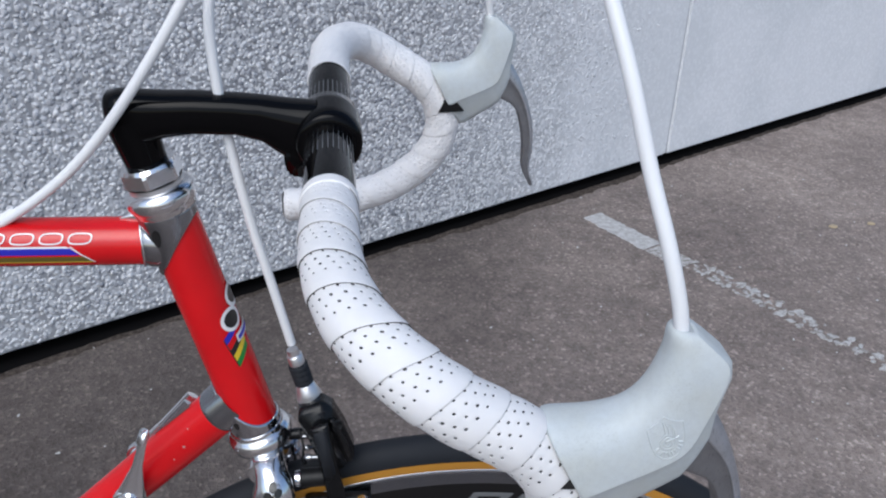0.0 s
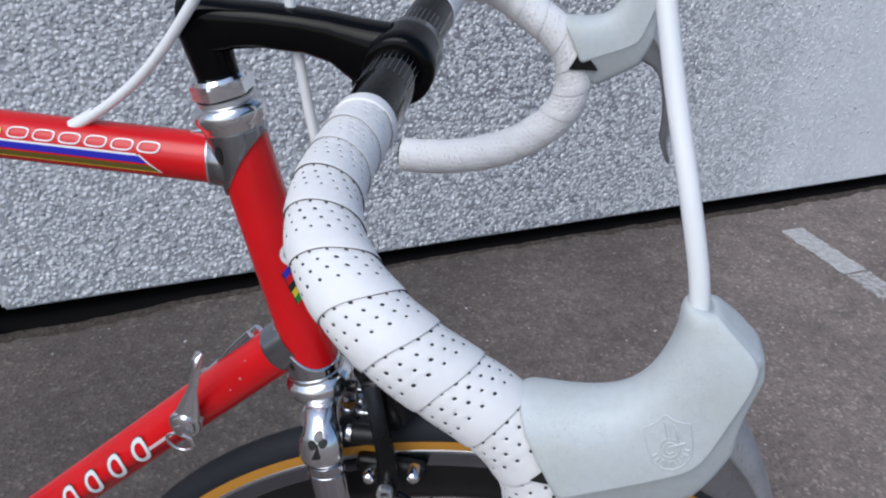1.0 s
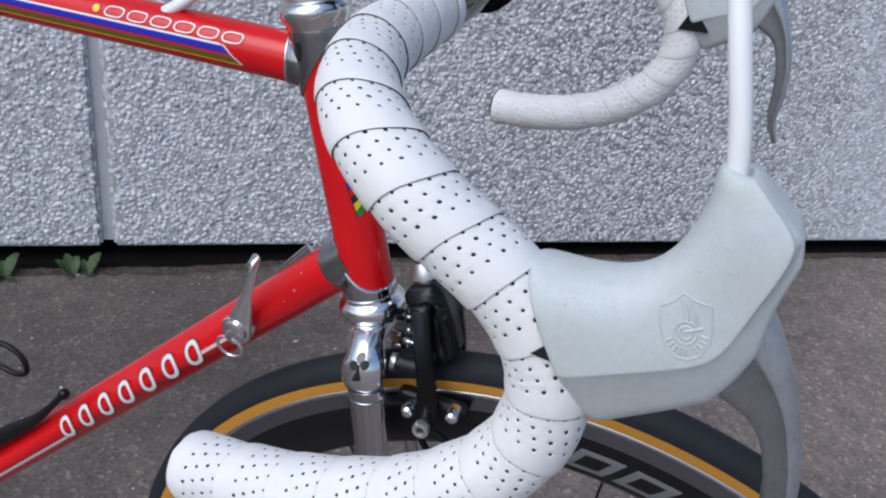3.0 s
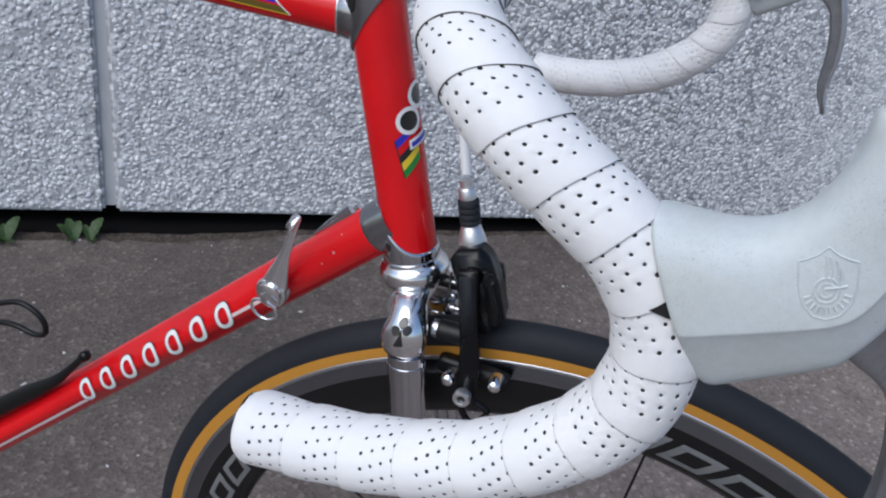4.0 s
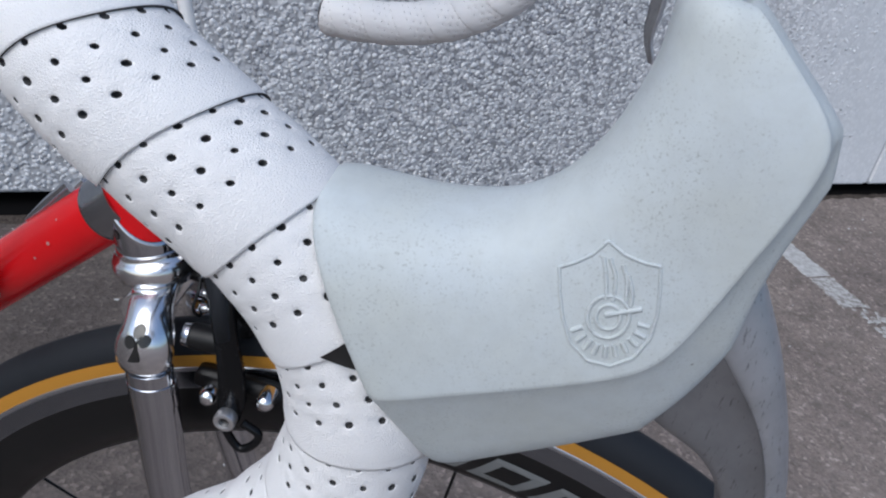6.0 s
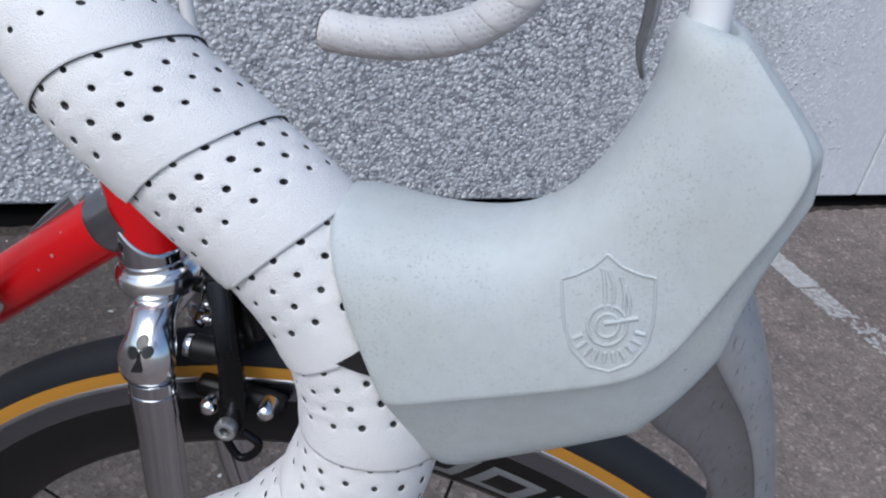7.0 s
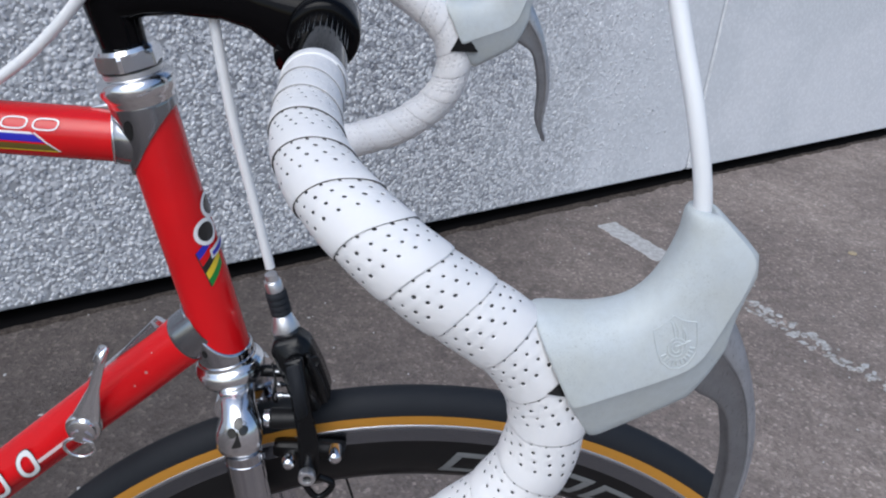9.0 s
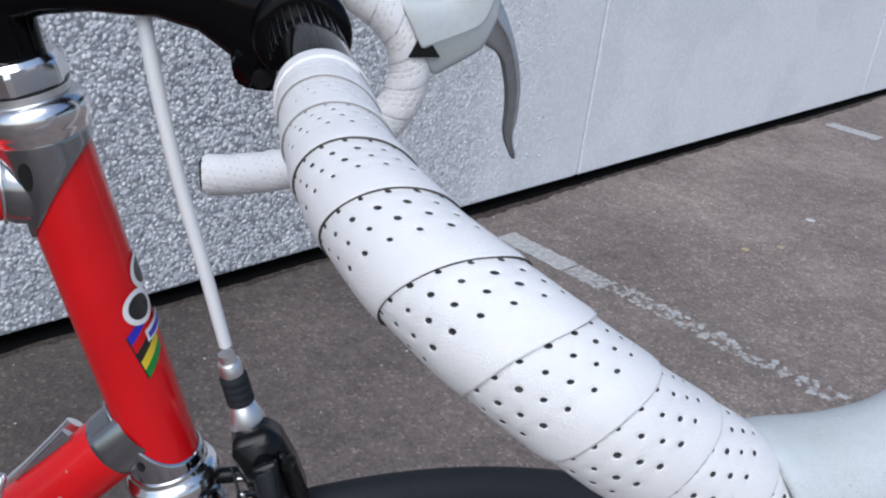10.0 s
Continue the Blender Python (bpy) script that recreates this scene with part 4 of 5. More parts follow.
gap_patch(1, [(0.1285, 0.8448), (0.1332, 0.8490), (0.1370, 0.8425)])
part("lever_bracket", side_wedge([(0.1297, 0.8329), (0.1505, 0.8340), (0.1378, 0.8504)], 0.1975, 0.2120), BLACK_PLASTIC, bike, "dark lever bracket showing beside the hood", STEER, smooth=False)

# cables
part("brake_cable", tube([(0.1705, -0.2140, 0.892), (0.1690, -0.2130, 0.910), (0.1625, -0.2075, 0.935), (0.1550, -0.1970, 0.960), (0.1440, -0.1810, 1.000), (0.1230, -0.145, 1.060), (0.090, -0.088, 1.108), (0.052, -0.045, 1.096), (0.022, -0.024, 1.056), (0.000, -0.0198, 1.0175), (-0.020, -0.0184, 0.9826), (-0.040, -0.0178, 0.9507), (-0.060, -0.0165, 0.9218), (-0.080, -0.0116, 0.8960), (-0.100, -0.0070, 0.8747), (-0.120, -0.0040, 0.8578), (-0.140, -0.0022, 0.8440), (-0.150, -0.0020, 0.8385)], 0.0029, 16, 0.006), WHITE_CABLE, bike, "white rear brake cable housing", STEER)
part("brake_cable", tube([(0.1705, 0.2140, 0.892), (0.1690, 0.2130, 0.910), (0.1620, 0.2050, 0.945), (0.1480, 0.185, 1.000), (0.125, 0.150, 1.060), (0.085, 0.095, 1.100), (0.040, 0.045, 1.085), (0.000, 0.018, 1.03), (-0.0165, 0.004, 0.965), (-0.0165, 0.001, 0.934), (-0.0122, 0.0, 0.8955), (-0.0036, 0.0, 0.8424), (0.0070, 0.0, 0.795), (0.0165, 0.0, 0.7520)], 0.0029, 16, 0.006), WHITE_CABLE, bike, "white front brake cable housing", STEER)

# ---- fork, wheel, brake ----
def crown_shoulder(sign):
    rows = [(0.6770, -0.0040, 0.006, 0.0102, 0.010), (0.6735, -0.0022, 0.014, 0.0102, 0.0125), (0.6690, -0.0002, 0.0220, 0.0102, 0.0125), (0.6640, 0.0014, 0.0275, 0.0112, 0.0125), (0.6580, 0.0016, 0.0315, 0.0133, 0.0112), (0.6520, 0.0016, 0.0335, 0.0144, 0.0102), (0.6465, 0.0018, 0.0342, 0.0138, 0.0092), (0.6420, 0.0024, 0.0342, 0.0124, 0.0082), (0.6405, 0.0036, 0.0340, 0.0100, 0.0070)]
    seg, v = 28, []
    for z, x, y, rx, ry in rows:
        for j in range(seg):
            t = 2 * math.pi * j / seg
            v.append((x + rx * math.cos(t), -sign * y + ry * math.sin(t), z + 0.30 * rx * math.cos(t) * (0.35)))
    n = len(rows)
    f = [(i * seg + j, i * seg + (j + 1) % seg, (i + 1) * seg + (j + 1) % seg, (i + 1) * seg + j) for i in range(n - 1) for j in range(seg)]
    f += [tuple(range(seg))[::-1], tuple((n - 1) * seg + j for j in range(seg))]
    return v, f


crown = part("fork_crown", tube([(-0.004, -0.024, 0.664), (-0.004, 0.024, 0.664)], 0.0105, 24, straight=True, first=(0, 0, 1)), CHROME, bike, "polished chrome fork crown", STEER)
for sgn in (1, -1):
    part("crown_shoulder", crown_shoulder(sgn), SATIN_CHROME, crown)
    blade = part("fork_blade", tube([(0.0040, -0.0334 * sgn, 0.640), (0.0085, -0.0340 * sgn, 0.610), (0.0140, -0.0355 * sgn, 0.570), (0.028, -0.0385 * sgn, 0.510), (0.052, -0.042 * sgn, 0.445), (0.083, -0.045 * sgn, 0.385), (0.125, -0.047 * sgn, 0.334)], [0.0118, 0.0118, 0.0114, 0.0104, 0.0092, 0.0080, 0.0065], 24, 0.006, 0.78, (1, 0, 0)), BLADE_CHROME, bike, "chrome fork blade", STEER)
    part("blade_collar", tube([(0.0052, -0.0334 * sgn, 0.6330), (0.0062, -0.0335 * sgn, 0.6265), (0.0072, -0.0336 * sgn, 0.6200)], 0.0123, 24, 0.003, 0.80, (1, 0, 0)), BLADE_CHROME, blade)
# engraved clover on the near shoulder, laid on its surface
SHOULDER_TREE = BVHTree.FromPolygons(*crown_shoulder(1))


def on_shoulder(x, z):
    hit = SHOULDER_TREE.ray_cast(Vector((x, -0.1, z)), Vector((0, 1, 0)))[0]
    return Vector((x, (hit.y if hit else -0.040) - 0.0006, z))


for x, z in ((0.0021, 0.6655), (-0.0014, 0.6604), (0.0054, 0.6622)):
    rim = [on_shoulder(x + 0.0028 * math.cos(t), z + 0.0028 * math.sin(t)) for t in np.linspace(0, 2 * math.pi, 16, endpoint=False)]
    part("crown_mark", fan(rim, on_shoulder(x, z)), DECAL_BLACK, crown, "dark engraved dot")
tri = [(0.0020, 0.6632), (0.0007, 0.6565), (-0.0014, 0.6506), (0.0016, 0.6512), (0.0046, 0.6522), (0.0031, 0.6575)]
part("crown_mark", fan([on_shoulder(*p) for p in tri], on_shoulder(0.0016, 0.6545)), DECAL_BLACK, crown, "dark engraved wedge")

AXLE = Vector((0.1263, 0, 0.334))


def ring_solid(profile, seg=160, closed=True, t0=0.0, t1=2 * math.pi):
    """Sweeps a section of (radius, y) round the axle."""
    full = abs(t1 - t0 - 2 * math.pi) < 1e-6
    k = seg if full else seg + 1
    v = [(AXLE.x + r * math.sin(t0 + (t1 - t0) * i / seg), y, AXLE.z + r * math.cos(t0 + (t1 - t0) * i / seg)) for i in range(k) for r, y in profile]
    n = len(profile)
    m = n if closed else n - 1
    f = []
    for i in range(seg):
        a, b = i * n, ((i + 1) % k) * n
        f += [(a + j, a + (j + 1) % n, b + (j + 1) % n, b + j) for j in range(m)]
    return v, f


TYRE = [(0.3112, 0.0103), (0.3140, 0.0108), (0.3170, 0.01125), (0.3200, 0.0115), (0.3225, 0.01145), (0.3250, 0.0110), (0.3275, 0.0100), (0.3300, 0.0083), (0.3320, 0.0060), (0.3334, 0.0032), (0.3340, 0.0)]
rim_profile = [(0.3130, 0.0094), (0.3110, 0.0104), (0.2985, 0.0106), (0.2965, 0.0103), (0.288, 0.0118), (0.279, 0.0114), (0.270, 0.0090), (0.264, 0.0050), (0.262, 0.0), (0.264, -0.0050), (0.270, -0.0090), (0.279, -0.0114), (0.288, -0.0118), (0.2965, -0.0103), (0.2985, -0.0106), (0.3110, -0.0104), (0.3130, -0.0094)]
wheel = part("front_wheel", ring_solid(rim_profile), CARBON, bike, "deep black carbon front wheel rim", STEER)
part("tyre", ring_solid(TYRE + [(r, -y) for r, y in TYRE[-2::-1]], closed=False), RUBBER, wheel, "black rubber racing tyre")
for sgn in (1, -1):
    part("sidewall_band", ring_solid([(r, -sgn * (y + 0.0003)) for r, y in TYRE[:4]], closed=False), GOLD, wheel, "ochre gum sidewall")
    part("brake_track", ring_solid([(0.3108, -sgn * 0.0106), (0.3095, -sgn * 0.0108), (0.2998, -sgn * 0.0110), (0.2985, -sgn * 0.0107)], closed=False), TRACK, wheel, "worn silver brake track")
    part("rim_edge", ring_solid([(0.3124, -sgn * 0.0100), (0.3118, -sgn * 0.0109), (0.3104, -sgn * 0.0112), (0.3094, -sgn * 0.0109)], closed=False), RIM_EDGE, wheel, "thin bright rim edge")
part("hub", lathe(AXLE + Vector((0, -0.048, 0)), (0, 1, 0), [(0, 0.006), (0.004, 0.008), (0.010, 0.009), (0.012, 0.0195), (0.0145, 0.0195), (0.018, 0.011), (0.048, 0.010), (0.078, 0.011), (0.0815, 0.0195), (0.084, 0.0195), (0.086, 0.009), (0.092, 0.008), (0.096, 0.006)], 28), BLACK_METAL, wheel)
for i in range(18):
    t = 2 * math.pi * (i + 0.35) / 18
    sgn = 1 if i % 2 else -1
    h = AXLE + Vector((0.019 * math.sin(t + 0.35 * (1 if i % 4 < 2 else -1)), 0.034 * sgn, 0.019 * math.cos(t + 0.35 * (1 if i % 4 < 2 else -1))))
    part("spoke", tube([h, AXLE + Vector((0.263 * math.sin(t), 0.002 * sgn, 0.263 * math.cos(t)))], 0.0009, 8, straight=True, first=(0, 1, 0)), BLACK_METAL, wheel)
# pale marks on the rim sides: plain slanted blocks
for sgn in (1, -1):
    for base in (0.05, 1.62, 3.19, 4.76):
        for k in range(4):
            a0 = base + k * 0.125
            for r0, r1, a, b in ((0.2905, 0.2868, 0, 0.102), (0.2762, 0.2725, 0.0, 0.102), (0.2905, 0.2725, 0, 0.022), (0.2905, 0.2725, 0.080, 0.102)):
                w = [(a0 + a, r0), (a0 + b, r0), (a0 + b - 0.04, r1), (a0 + a - 0.04, r1)] if r0 - r1 > 0.01 else [(a0 + a - 0.04 * (0.2905 - r0) / 0.018, r0), (a0 + b - 0.04 * (0.2905 - r0) / 0.018, r0), (a0 + b - 0.04 * (0.2905 - r1) / 0.018, r1), (a0 + a - 0.04 * (0.2905 - r1) / 0.018, r1)]
                v, f, m = [], [], 6
                for i in range(m + 1):
                    for j in range(4):
                        x, y = i / m, j / 3
                        ang = (1 - y) * ((1 - x) * w[0][0] + x * w[1][0]) + y * ((1 - x) * w[3][0] + x * w[2][0])
                        rad = (1 - y) * w[0][1] + y * w[2][1]
                        yy = np.interp(rad, [0.270, 0.279, 0.288, 0.2965], [0.0090, 0.0114, 0.0118, 0.0103]) + 0.0003
                        v.append((AXLE.x + rad * math.sin(ang), -sgn * yy, AXLE.z + rad * math.cos(ang)))
                f = [(i * 4 + j, (i + 1) * 4 + j, (i + 1) * 4 + j + 1, i * 4 + j + 1) for i in range(m) for j in range(3)]
                part("rim_mark", (v, f), DECAL_GREY, wheel, "pale grey printed block")

# front brake caliper, in front of the crown
CX = 0.037


def side_plate(outline, y, thick, bevel):
    """A piece of the caliper cut in the wheel's plane, set at y."""
    return plate(outline, thick, basis((0, y, 0), (1, 0, 0), (0, 0, 1)), bevel)


BODY = rounded([(0.0188, 0.7040), (0.0210, 0.7085), (0.0345, 0.7130), (0.0415, 0.7080), (0.0500, 0.6900), (0.0562, 0.6705), (0.0515, 0.6675), (0.0480, 0.6600), (0.0400, 0.6580), (0.0330, 0.6630), (0.0260, 0.6850)], 0.22)
caliper = part("brake_caliper", side_plate(BODY, -0.010, 0.017, 0.0018), BLACK_METAL, bike, "black dual-pivot front brake caliper", STEER)
ARM = rounded([(0.0272, 0.7060), (0.0385, 0.7098), (0.0412, 0.6920), (0.0450, 0.6680), (0.0488, 0.6500), (0.0512, 0.6300), (0.0490, 0.6170), (0.0385, 0.6165), (0.0378, 0.6350), (0.0366, 0.6520), (0.0325, 0.6780)], 0.16)
for sgn in (1, -1):
    arm = part("caliper_arm", side_plate(ARM if sgn > 0 else [(x, min(z, 0.680)) for x, z in ARM if z < 0.70], -0.0295 * sgn, 0.0052, 0.0013), BLACK_METAL, caliper)
    if sgn < 0:
        continue
    part("arm_face", side_plate([(x, z) for x, z in rounded([(0.0286, 0.7038), (0.0370, 0.7066), (0.0396, 0.6900), (0.0432, 0.6680), (0.0362, 0.6640), (0.0326, 0.6860)], 0.2)], -0.0322 * sgn, 0.0010, 0.0004), RUBBER, arm)
    part("arm_bridge", lathe((0.0345, -0.016 * sgn, 0.6985), (0, -sgn, 0), [(0, 0.0060), (0.012, 0.0055)], 20), BLACK_METAL, arm)
part("body_rib", side_plate(rounded([(0.0395, 0.7060), (0.0425, 0.7050), (0.0510, 0.6850), (0.0548, 0.6710), (0.0500, 0.6690), (0.0450, 0.6850)], 0.25), -0.0205, 0.0040, 0.0015), BLACK_PLASTIC, caliper)
part("pivot_cap", lathe((0.0440, -0.0205, 0.7000), (0.55, -0.8, 0.2), [(0, 0.0040), (0.0012, 0.0040), (0.0016, 0.0032), (0.0008, 0.0024)], 18), BLACK_PLASTIC, caliper)
barrel = part("barrel_adjuster", lathe((0.0268, 0, 0.7075), (-0.245, 0, 0.97), [(0, 0.0074), (0.0008, 0.0085), (0.0022, 0.0085), (0.0128, 0.0056), (0.0135, 0.0046)], 28), ALLOY, caliper, "silver barrel adjuster")
rib = [(0.0135, 0.0045)]
for k in range(4):
    rib += [(0.0140 + k * 0.0040, 0.0064), (0.0165 + k * 0.0040, 0.0064), (0.0173 + k * 0.0040, 0.0054)]
part("rubber_boot", lathe((0.0268, 0, 0.7075), (-0.245, 0, 0.97), rib + [(0.0302, 0.0040)], 28), RUBBER, barrel)
part("cable_ferrule", lathe((0.0268, 0, 0.7075), (-0.245, 0, 0.97), [(0.0298, 0.0046), (0.0301, 0.0051), (0.0366, 0.0051), (0.0371, 0.0046), (0.0372, 0.0038), (0.0415, 0.0036), (0.0420, 0.0022)], 28), ALLOY, barrel)
for sgn in (1, -1):
    shoe = part("brake_shoe", plate(rounded([(-0.016, -0.0050), (0.030, -0.0050), (0.030, 0.0055), (-0.016, 0.0055)], 0.2), 0.009, basis((CX, -0.0165 * sgn, 0.628), (0.98, 0, -0.02), (0.02, 0, 0.98)), 0.0012), BLACK_PLASTIC, caliper)
    for dx, dz in ((-0.0056, -0.0015), (0.0232, 0.0045)):
        part("shoe_nut", lathe((CX + dx, -0.020 * sgn, 0.6270 + dz), (0, -sgn, 0), [(0, 0.0046), (0.004, 0.0048), (0.0085, 0.0045), (0.0108, 0.0032), (0.0114, 0.0010)], 20), CHROME, shoe)
    part("pad_bolt", lathe((CX + 0.0066, -0.030 * sgn, 0.6213), (0, -sgn, 0), [(0, 0.0050), (0.006, 0.0056), (0.0078, 0.0052), (0.0082, 0.0040), (0.0076, 0.0028), (0.0050, 0.0025)], 24), ALLOY, shoe)
    part("bolt_socket", lathe((CX + 0.0066, -0.0352 * sgn, 0.6213), (0, -sgn, 0), [(0, 0.0027), (0.0008, 0.0027), (0.0010, 0.0010)], 16), DECAL_BLACK, shoe, "dark bolt socket")
    part("wheel_guide", tube([(CX + 0.003, -0.031 * sgn, 0.618), (CX + 0.0075, -0.031 * sgn, 0.6065), (CX + 0.0135, -0.031 * sgn, 0.6000), (CX + 0.0190, -0.031 * sgn, 0.6035), (CX + 0.0225, -0.031 * sgn, 0.6125), (CX + 0.0140, -0.031 * sgn, 0.6180)], 0.0022, 12, 0.002), BLACK_METAL, shoe)
part("centre_bolt", lathe((-0.004, 0, 0.676), (1, 0, 0.02), [(0, 0.004), (0.030, 0.004), (0.031, 0.0065), (0.037, 0.0065)], 20), BLACK_METAL, caliper)
for k, (z, r) in enumerate(((0.6880, 0.0013), (0.680, 0.0019), (0.673, 0.0024))):
    part("pivot_bolt", lathe((0.0215 + 0.0005 * k, -0.016 - 0.002 * k, z), (1, 0, 0), [(0, r * 0.8), (0.001, r), (0.004, r), (0.0045, r * 0.7), (0.010, r * 0.7)], 16), DULL_CHROME, caliper)
part("return_spring", tube([(0.019, -0.010, 0.690), (0.022, -0.020, 0.683), (0.021, -0.024, 0.674), (0.023, -0.020, 0.668), (0.021, -0.012, 0.672)], 0.0008, 8, 0.002), BLACK_METAL, caliper)
part("side_nut", lathe((0.0150, -0.0200, 0.6545), (1, 0, 0.05), [(0, 0.0040), (0.0006, 0.0056), (0.0040, 0.0060), (0.0045, 0.0040)], 20), CHROME, caliper)
part("side_spacer", lathe((0.0195, -0.0200, 0.6548), (1, 0, 0.05), [(0, 0.0055), (0.0004, 0.0066), (0.0170, 0.0066)], 20), BLACK_PLASTIC, caliper)

# ---- shifters, marks and small things on the frame ----
for sgn in (1, -1):
    base = Vector((-0.0935, -0.0150 * sgn, 0.6435))
    boss = part("shift_boss", lathe(base, (0, -sgn, 0), [(0, 0.0092), (0.004, 0.0088), (0.0045, 0.0105), (0.0085, 0.0110), (0.010, 0.0100), (0.0102, 0.0085), (0.0125, 0.0082), (0.0135, 0.0060), (0.0136, 0.0010)], 32), CHROME, bike, "chrome shifter boss")
    if sgn > 0:
        tip, mid = (-0.0742, -0.0290, 0.7085), (-0.0838, -0.0250, 0.6760)
    else:
        tip, mid = (-0.0524, 0.0165, 0.6995), (-0.0720, 0.0195, 0.6735)
    b = (base.x, -0.0215 * sgn, base.z)
    part("shift_lever", tube([b, tuple(0.62 * np.array(b) + 0.38 * np.array(mid)), mid, tuple(0.4 * np.array(mid) + 0.6 * np.array(tip)), tip], [0.0098, 0.0076, 0.0034, 0.0027, 0.0029] if sgn > 0 else [0.0098, 0.0080, 0.0052, 0.0046, 0.0044], 20, 0.003, 0.42, (1, 0, 0)), POLISHED, boss, "silver down-tube shift lever")
    if sgn > 0:
        axis = (Vector(tip) - Vector(mid)).normalized()
        side = Vector((0.80, -0.45, 0.0)).normalized()
        part("lever_tip", plate(rounded([(-0.0031, -0.0060), (0.0031, -0.0060), (0.0031, 0.0050), (-0.0031, 0.0050)], 0.25), 0.0026, basis(Vector(tip) - axis * 0.0030 + Vector((-0.0006, -0.0016, 0.0004)), side, axis + Vector((0.10, 0.55, 0.0))), 0.0007), POLISHED, boss, "bright flat end of the shift lever")
    ring = [(base.x - 0.0010 + 0.0090 * math.cos(t), -0.0305 * sgn - 0.002 * math.sin(t), base.z - 0.0090 + 0.0090 * math.sin(t)) for t in np.linspace(radians(100), radians(430), 16)]
    part("wing_ring", tube(ring, 0.0011, 10, 0.0015), POLISHED, boss, "thin wire wing ring")

# plain marks in place of the lettering on the down tube
DT_SKIN = Skin(DT0, DT1, 0.0157, 0.0004)


def along_dt(x, z):
    return (Vector((x, 0, z)) - DT0).dot((DT1 - DT0).normalized())


s_first, s_last = along_dt(-0.1352, 0.6049), along_dt(-0.2549, 0.4790)
for k in range(7):
    s = s_first + (s_last - s_first) * k / 6
    o, i = loop_shape(s, 0.0006, 0.0160, 0.0185, -0.40, 0.36, 28, 2.4)
    o2, _ = loop_shape(s, 0.0006, 0.0174, 0.0200, -0.40, 0.36, 28, 2.4)
    part("tube_mark", DT_SKIN.ring(o2, o), DECAL_BLACK, down_tube, "thin dark outline")
    part("tube_mark", DT_SKIN.ring(o, i), DECAL_WHITE, down_tube, "white printed ring-shaped mark")
DT_LINE = Skin(DT0, DT1, 0.0157, 0.0003)
part("pinstripe", DT_LINE.patch([(0.112, -0.0005), (s_first - 0.006, -0.0005), (s_first - 0.006, -0.0030), (0.112, -0.0030)], 4, 2), PINK_LINE, down_tube, "pale pinstripe")
part("pinstripe", DT_LINE.patch([(s_last + 0.004, -0.0055), (0.60, -0.0055), (0.60, -0.0082), (s_last + 0.004, -0.0082)], 8, 2), PINK_LINE, down_tube, "pale pinstripe")

for s, a, r in ((0.0445, 0.0030, 0.0010), (0.0570, 0.0005, 0.0007), (0.0335, 0.0105, 0.0006)):
    part("paint_chip", DT_LINE.disc(s, a, r, 7), CHALK_CHIP, down_tube, "bare chip in the red paint")

# top tube: striped panel and row of thin outlined marks
TT_SKIN = Skin((-0.0905, 0, 0.8290), (-0.56, 0, 0.8290), 0.0143, 0.0003)
for a0, a1, mat, s0, s1, label in ((0.0042, 0.0030, DECAL_WHITE, 0.0140, 0.0125, "white pinstripe"), (0.0030, -0.0010, DECAL_BLUE, 0.0125, 0.0074, "blue stripe"), (-0.0010, -0.0022, RED, 0.0074, 0.0059, "red stripe"), (-0.0022, -0.0060, DECAL_OLIVE, 0.0059, 0.0010, "olive-gold stripe"), (-0.0060, -0.0068, DECAL_YELLOW, 0.002, 0.001, "yellow pinstripe")):
    part("tube_stripe", TT_SKIN.patch([(s0, a0), (0.467, a0), (0.467, a1), (s1, a1)], 10, 3), mat, top_tube, label)
part("tube_stripe", TT_SKIN.patch([(0.0120, 0.0042), (0.0128, 0.0036), (0.0006, -0.0066), (-0.0002, -0.0062)], 6, 2), DECAL_WHITE, top_tube, "white slanted edge line")
TT_MARK = Skin((-0.0905, 0, 0.8290), (-0.56, 0, 0.8290), 0.0143, 0.0006)
for k in range(6):
    s = 0.0065 + 0.0157 * k
    o, i = loop_shape(s, 0.0085, 0.0130, 0.0066, -0.3, 0.24)
    part("tube_mark", TT_MARK.ring(o, i), DECAL_WHITE, top_tube, "thin white outlined mark")
part("tube_dot", TT_MARK.disc(0.0975, 0.0085, 0.0024), DECAL_YELLOW, top_tube, "yellow-orange dot")
part("cable_port", tube([(-0.1310, -0.0029, 0.8502), (-0.1480, -0.0022, 0.8400)], [0.0036, 0.0034], 16, straight=True), WHITE_CABLE, top_tube)

# head badge: ring, stripes and a small plate, all plain shapes
HT_SKIN = Skin(head_axis(0.700), head_axis(0.850), 0.0160, 0.0008)
# way round: minus is forward on this skin
def badge_ring(s, a, r, k):
    return [(s + r * math.cos(t), a + r * math.sin(t)) for t in np.linspace(0, 2 * math.pi, 28, endpoint=False)], [(s + k * r * math.cos(t), a + k * r * math.sin(t)) for t in np.linspace(0, 2 * math.pi, 28, endpoint=False)]


def fwd(a):
    """Way round towards the front of the tube."""
    return a if HT_SKIN.up.x > 0 else -a


S0 = 0.0775
o, i = badge_ring(S0, fwd(0.0160), 0.0080, 0.70)
part("badge_ring", HT_SKIN.ring(o, i), DECAL_WHITE, head_tube, "white ring of the head badge")
part("badge_centre", HT_SKIN.disc(S0, fwd(0.0160), 0.0058, 24), DECAL_BLACK, head_tube, "black centre of the head badge")
o, i = badge_ring(S0 + 0.0128, fwd(0.0248), 0.0080, 0.70)
part("badge_ring", HT_SKIN.ring(o, i), DECAL_WHITE, head_tube, "white ring of the head badge")
part("badge_centre", HT_SKIN.disc(S0 + 0.0128, fwd(0.0248), 0.0058, 24), DECAL_BLACK, head_tube, "black centre of the head badge")
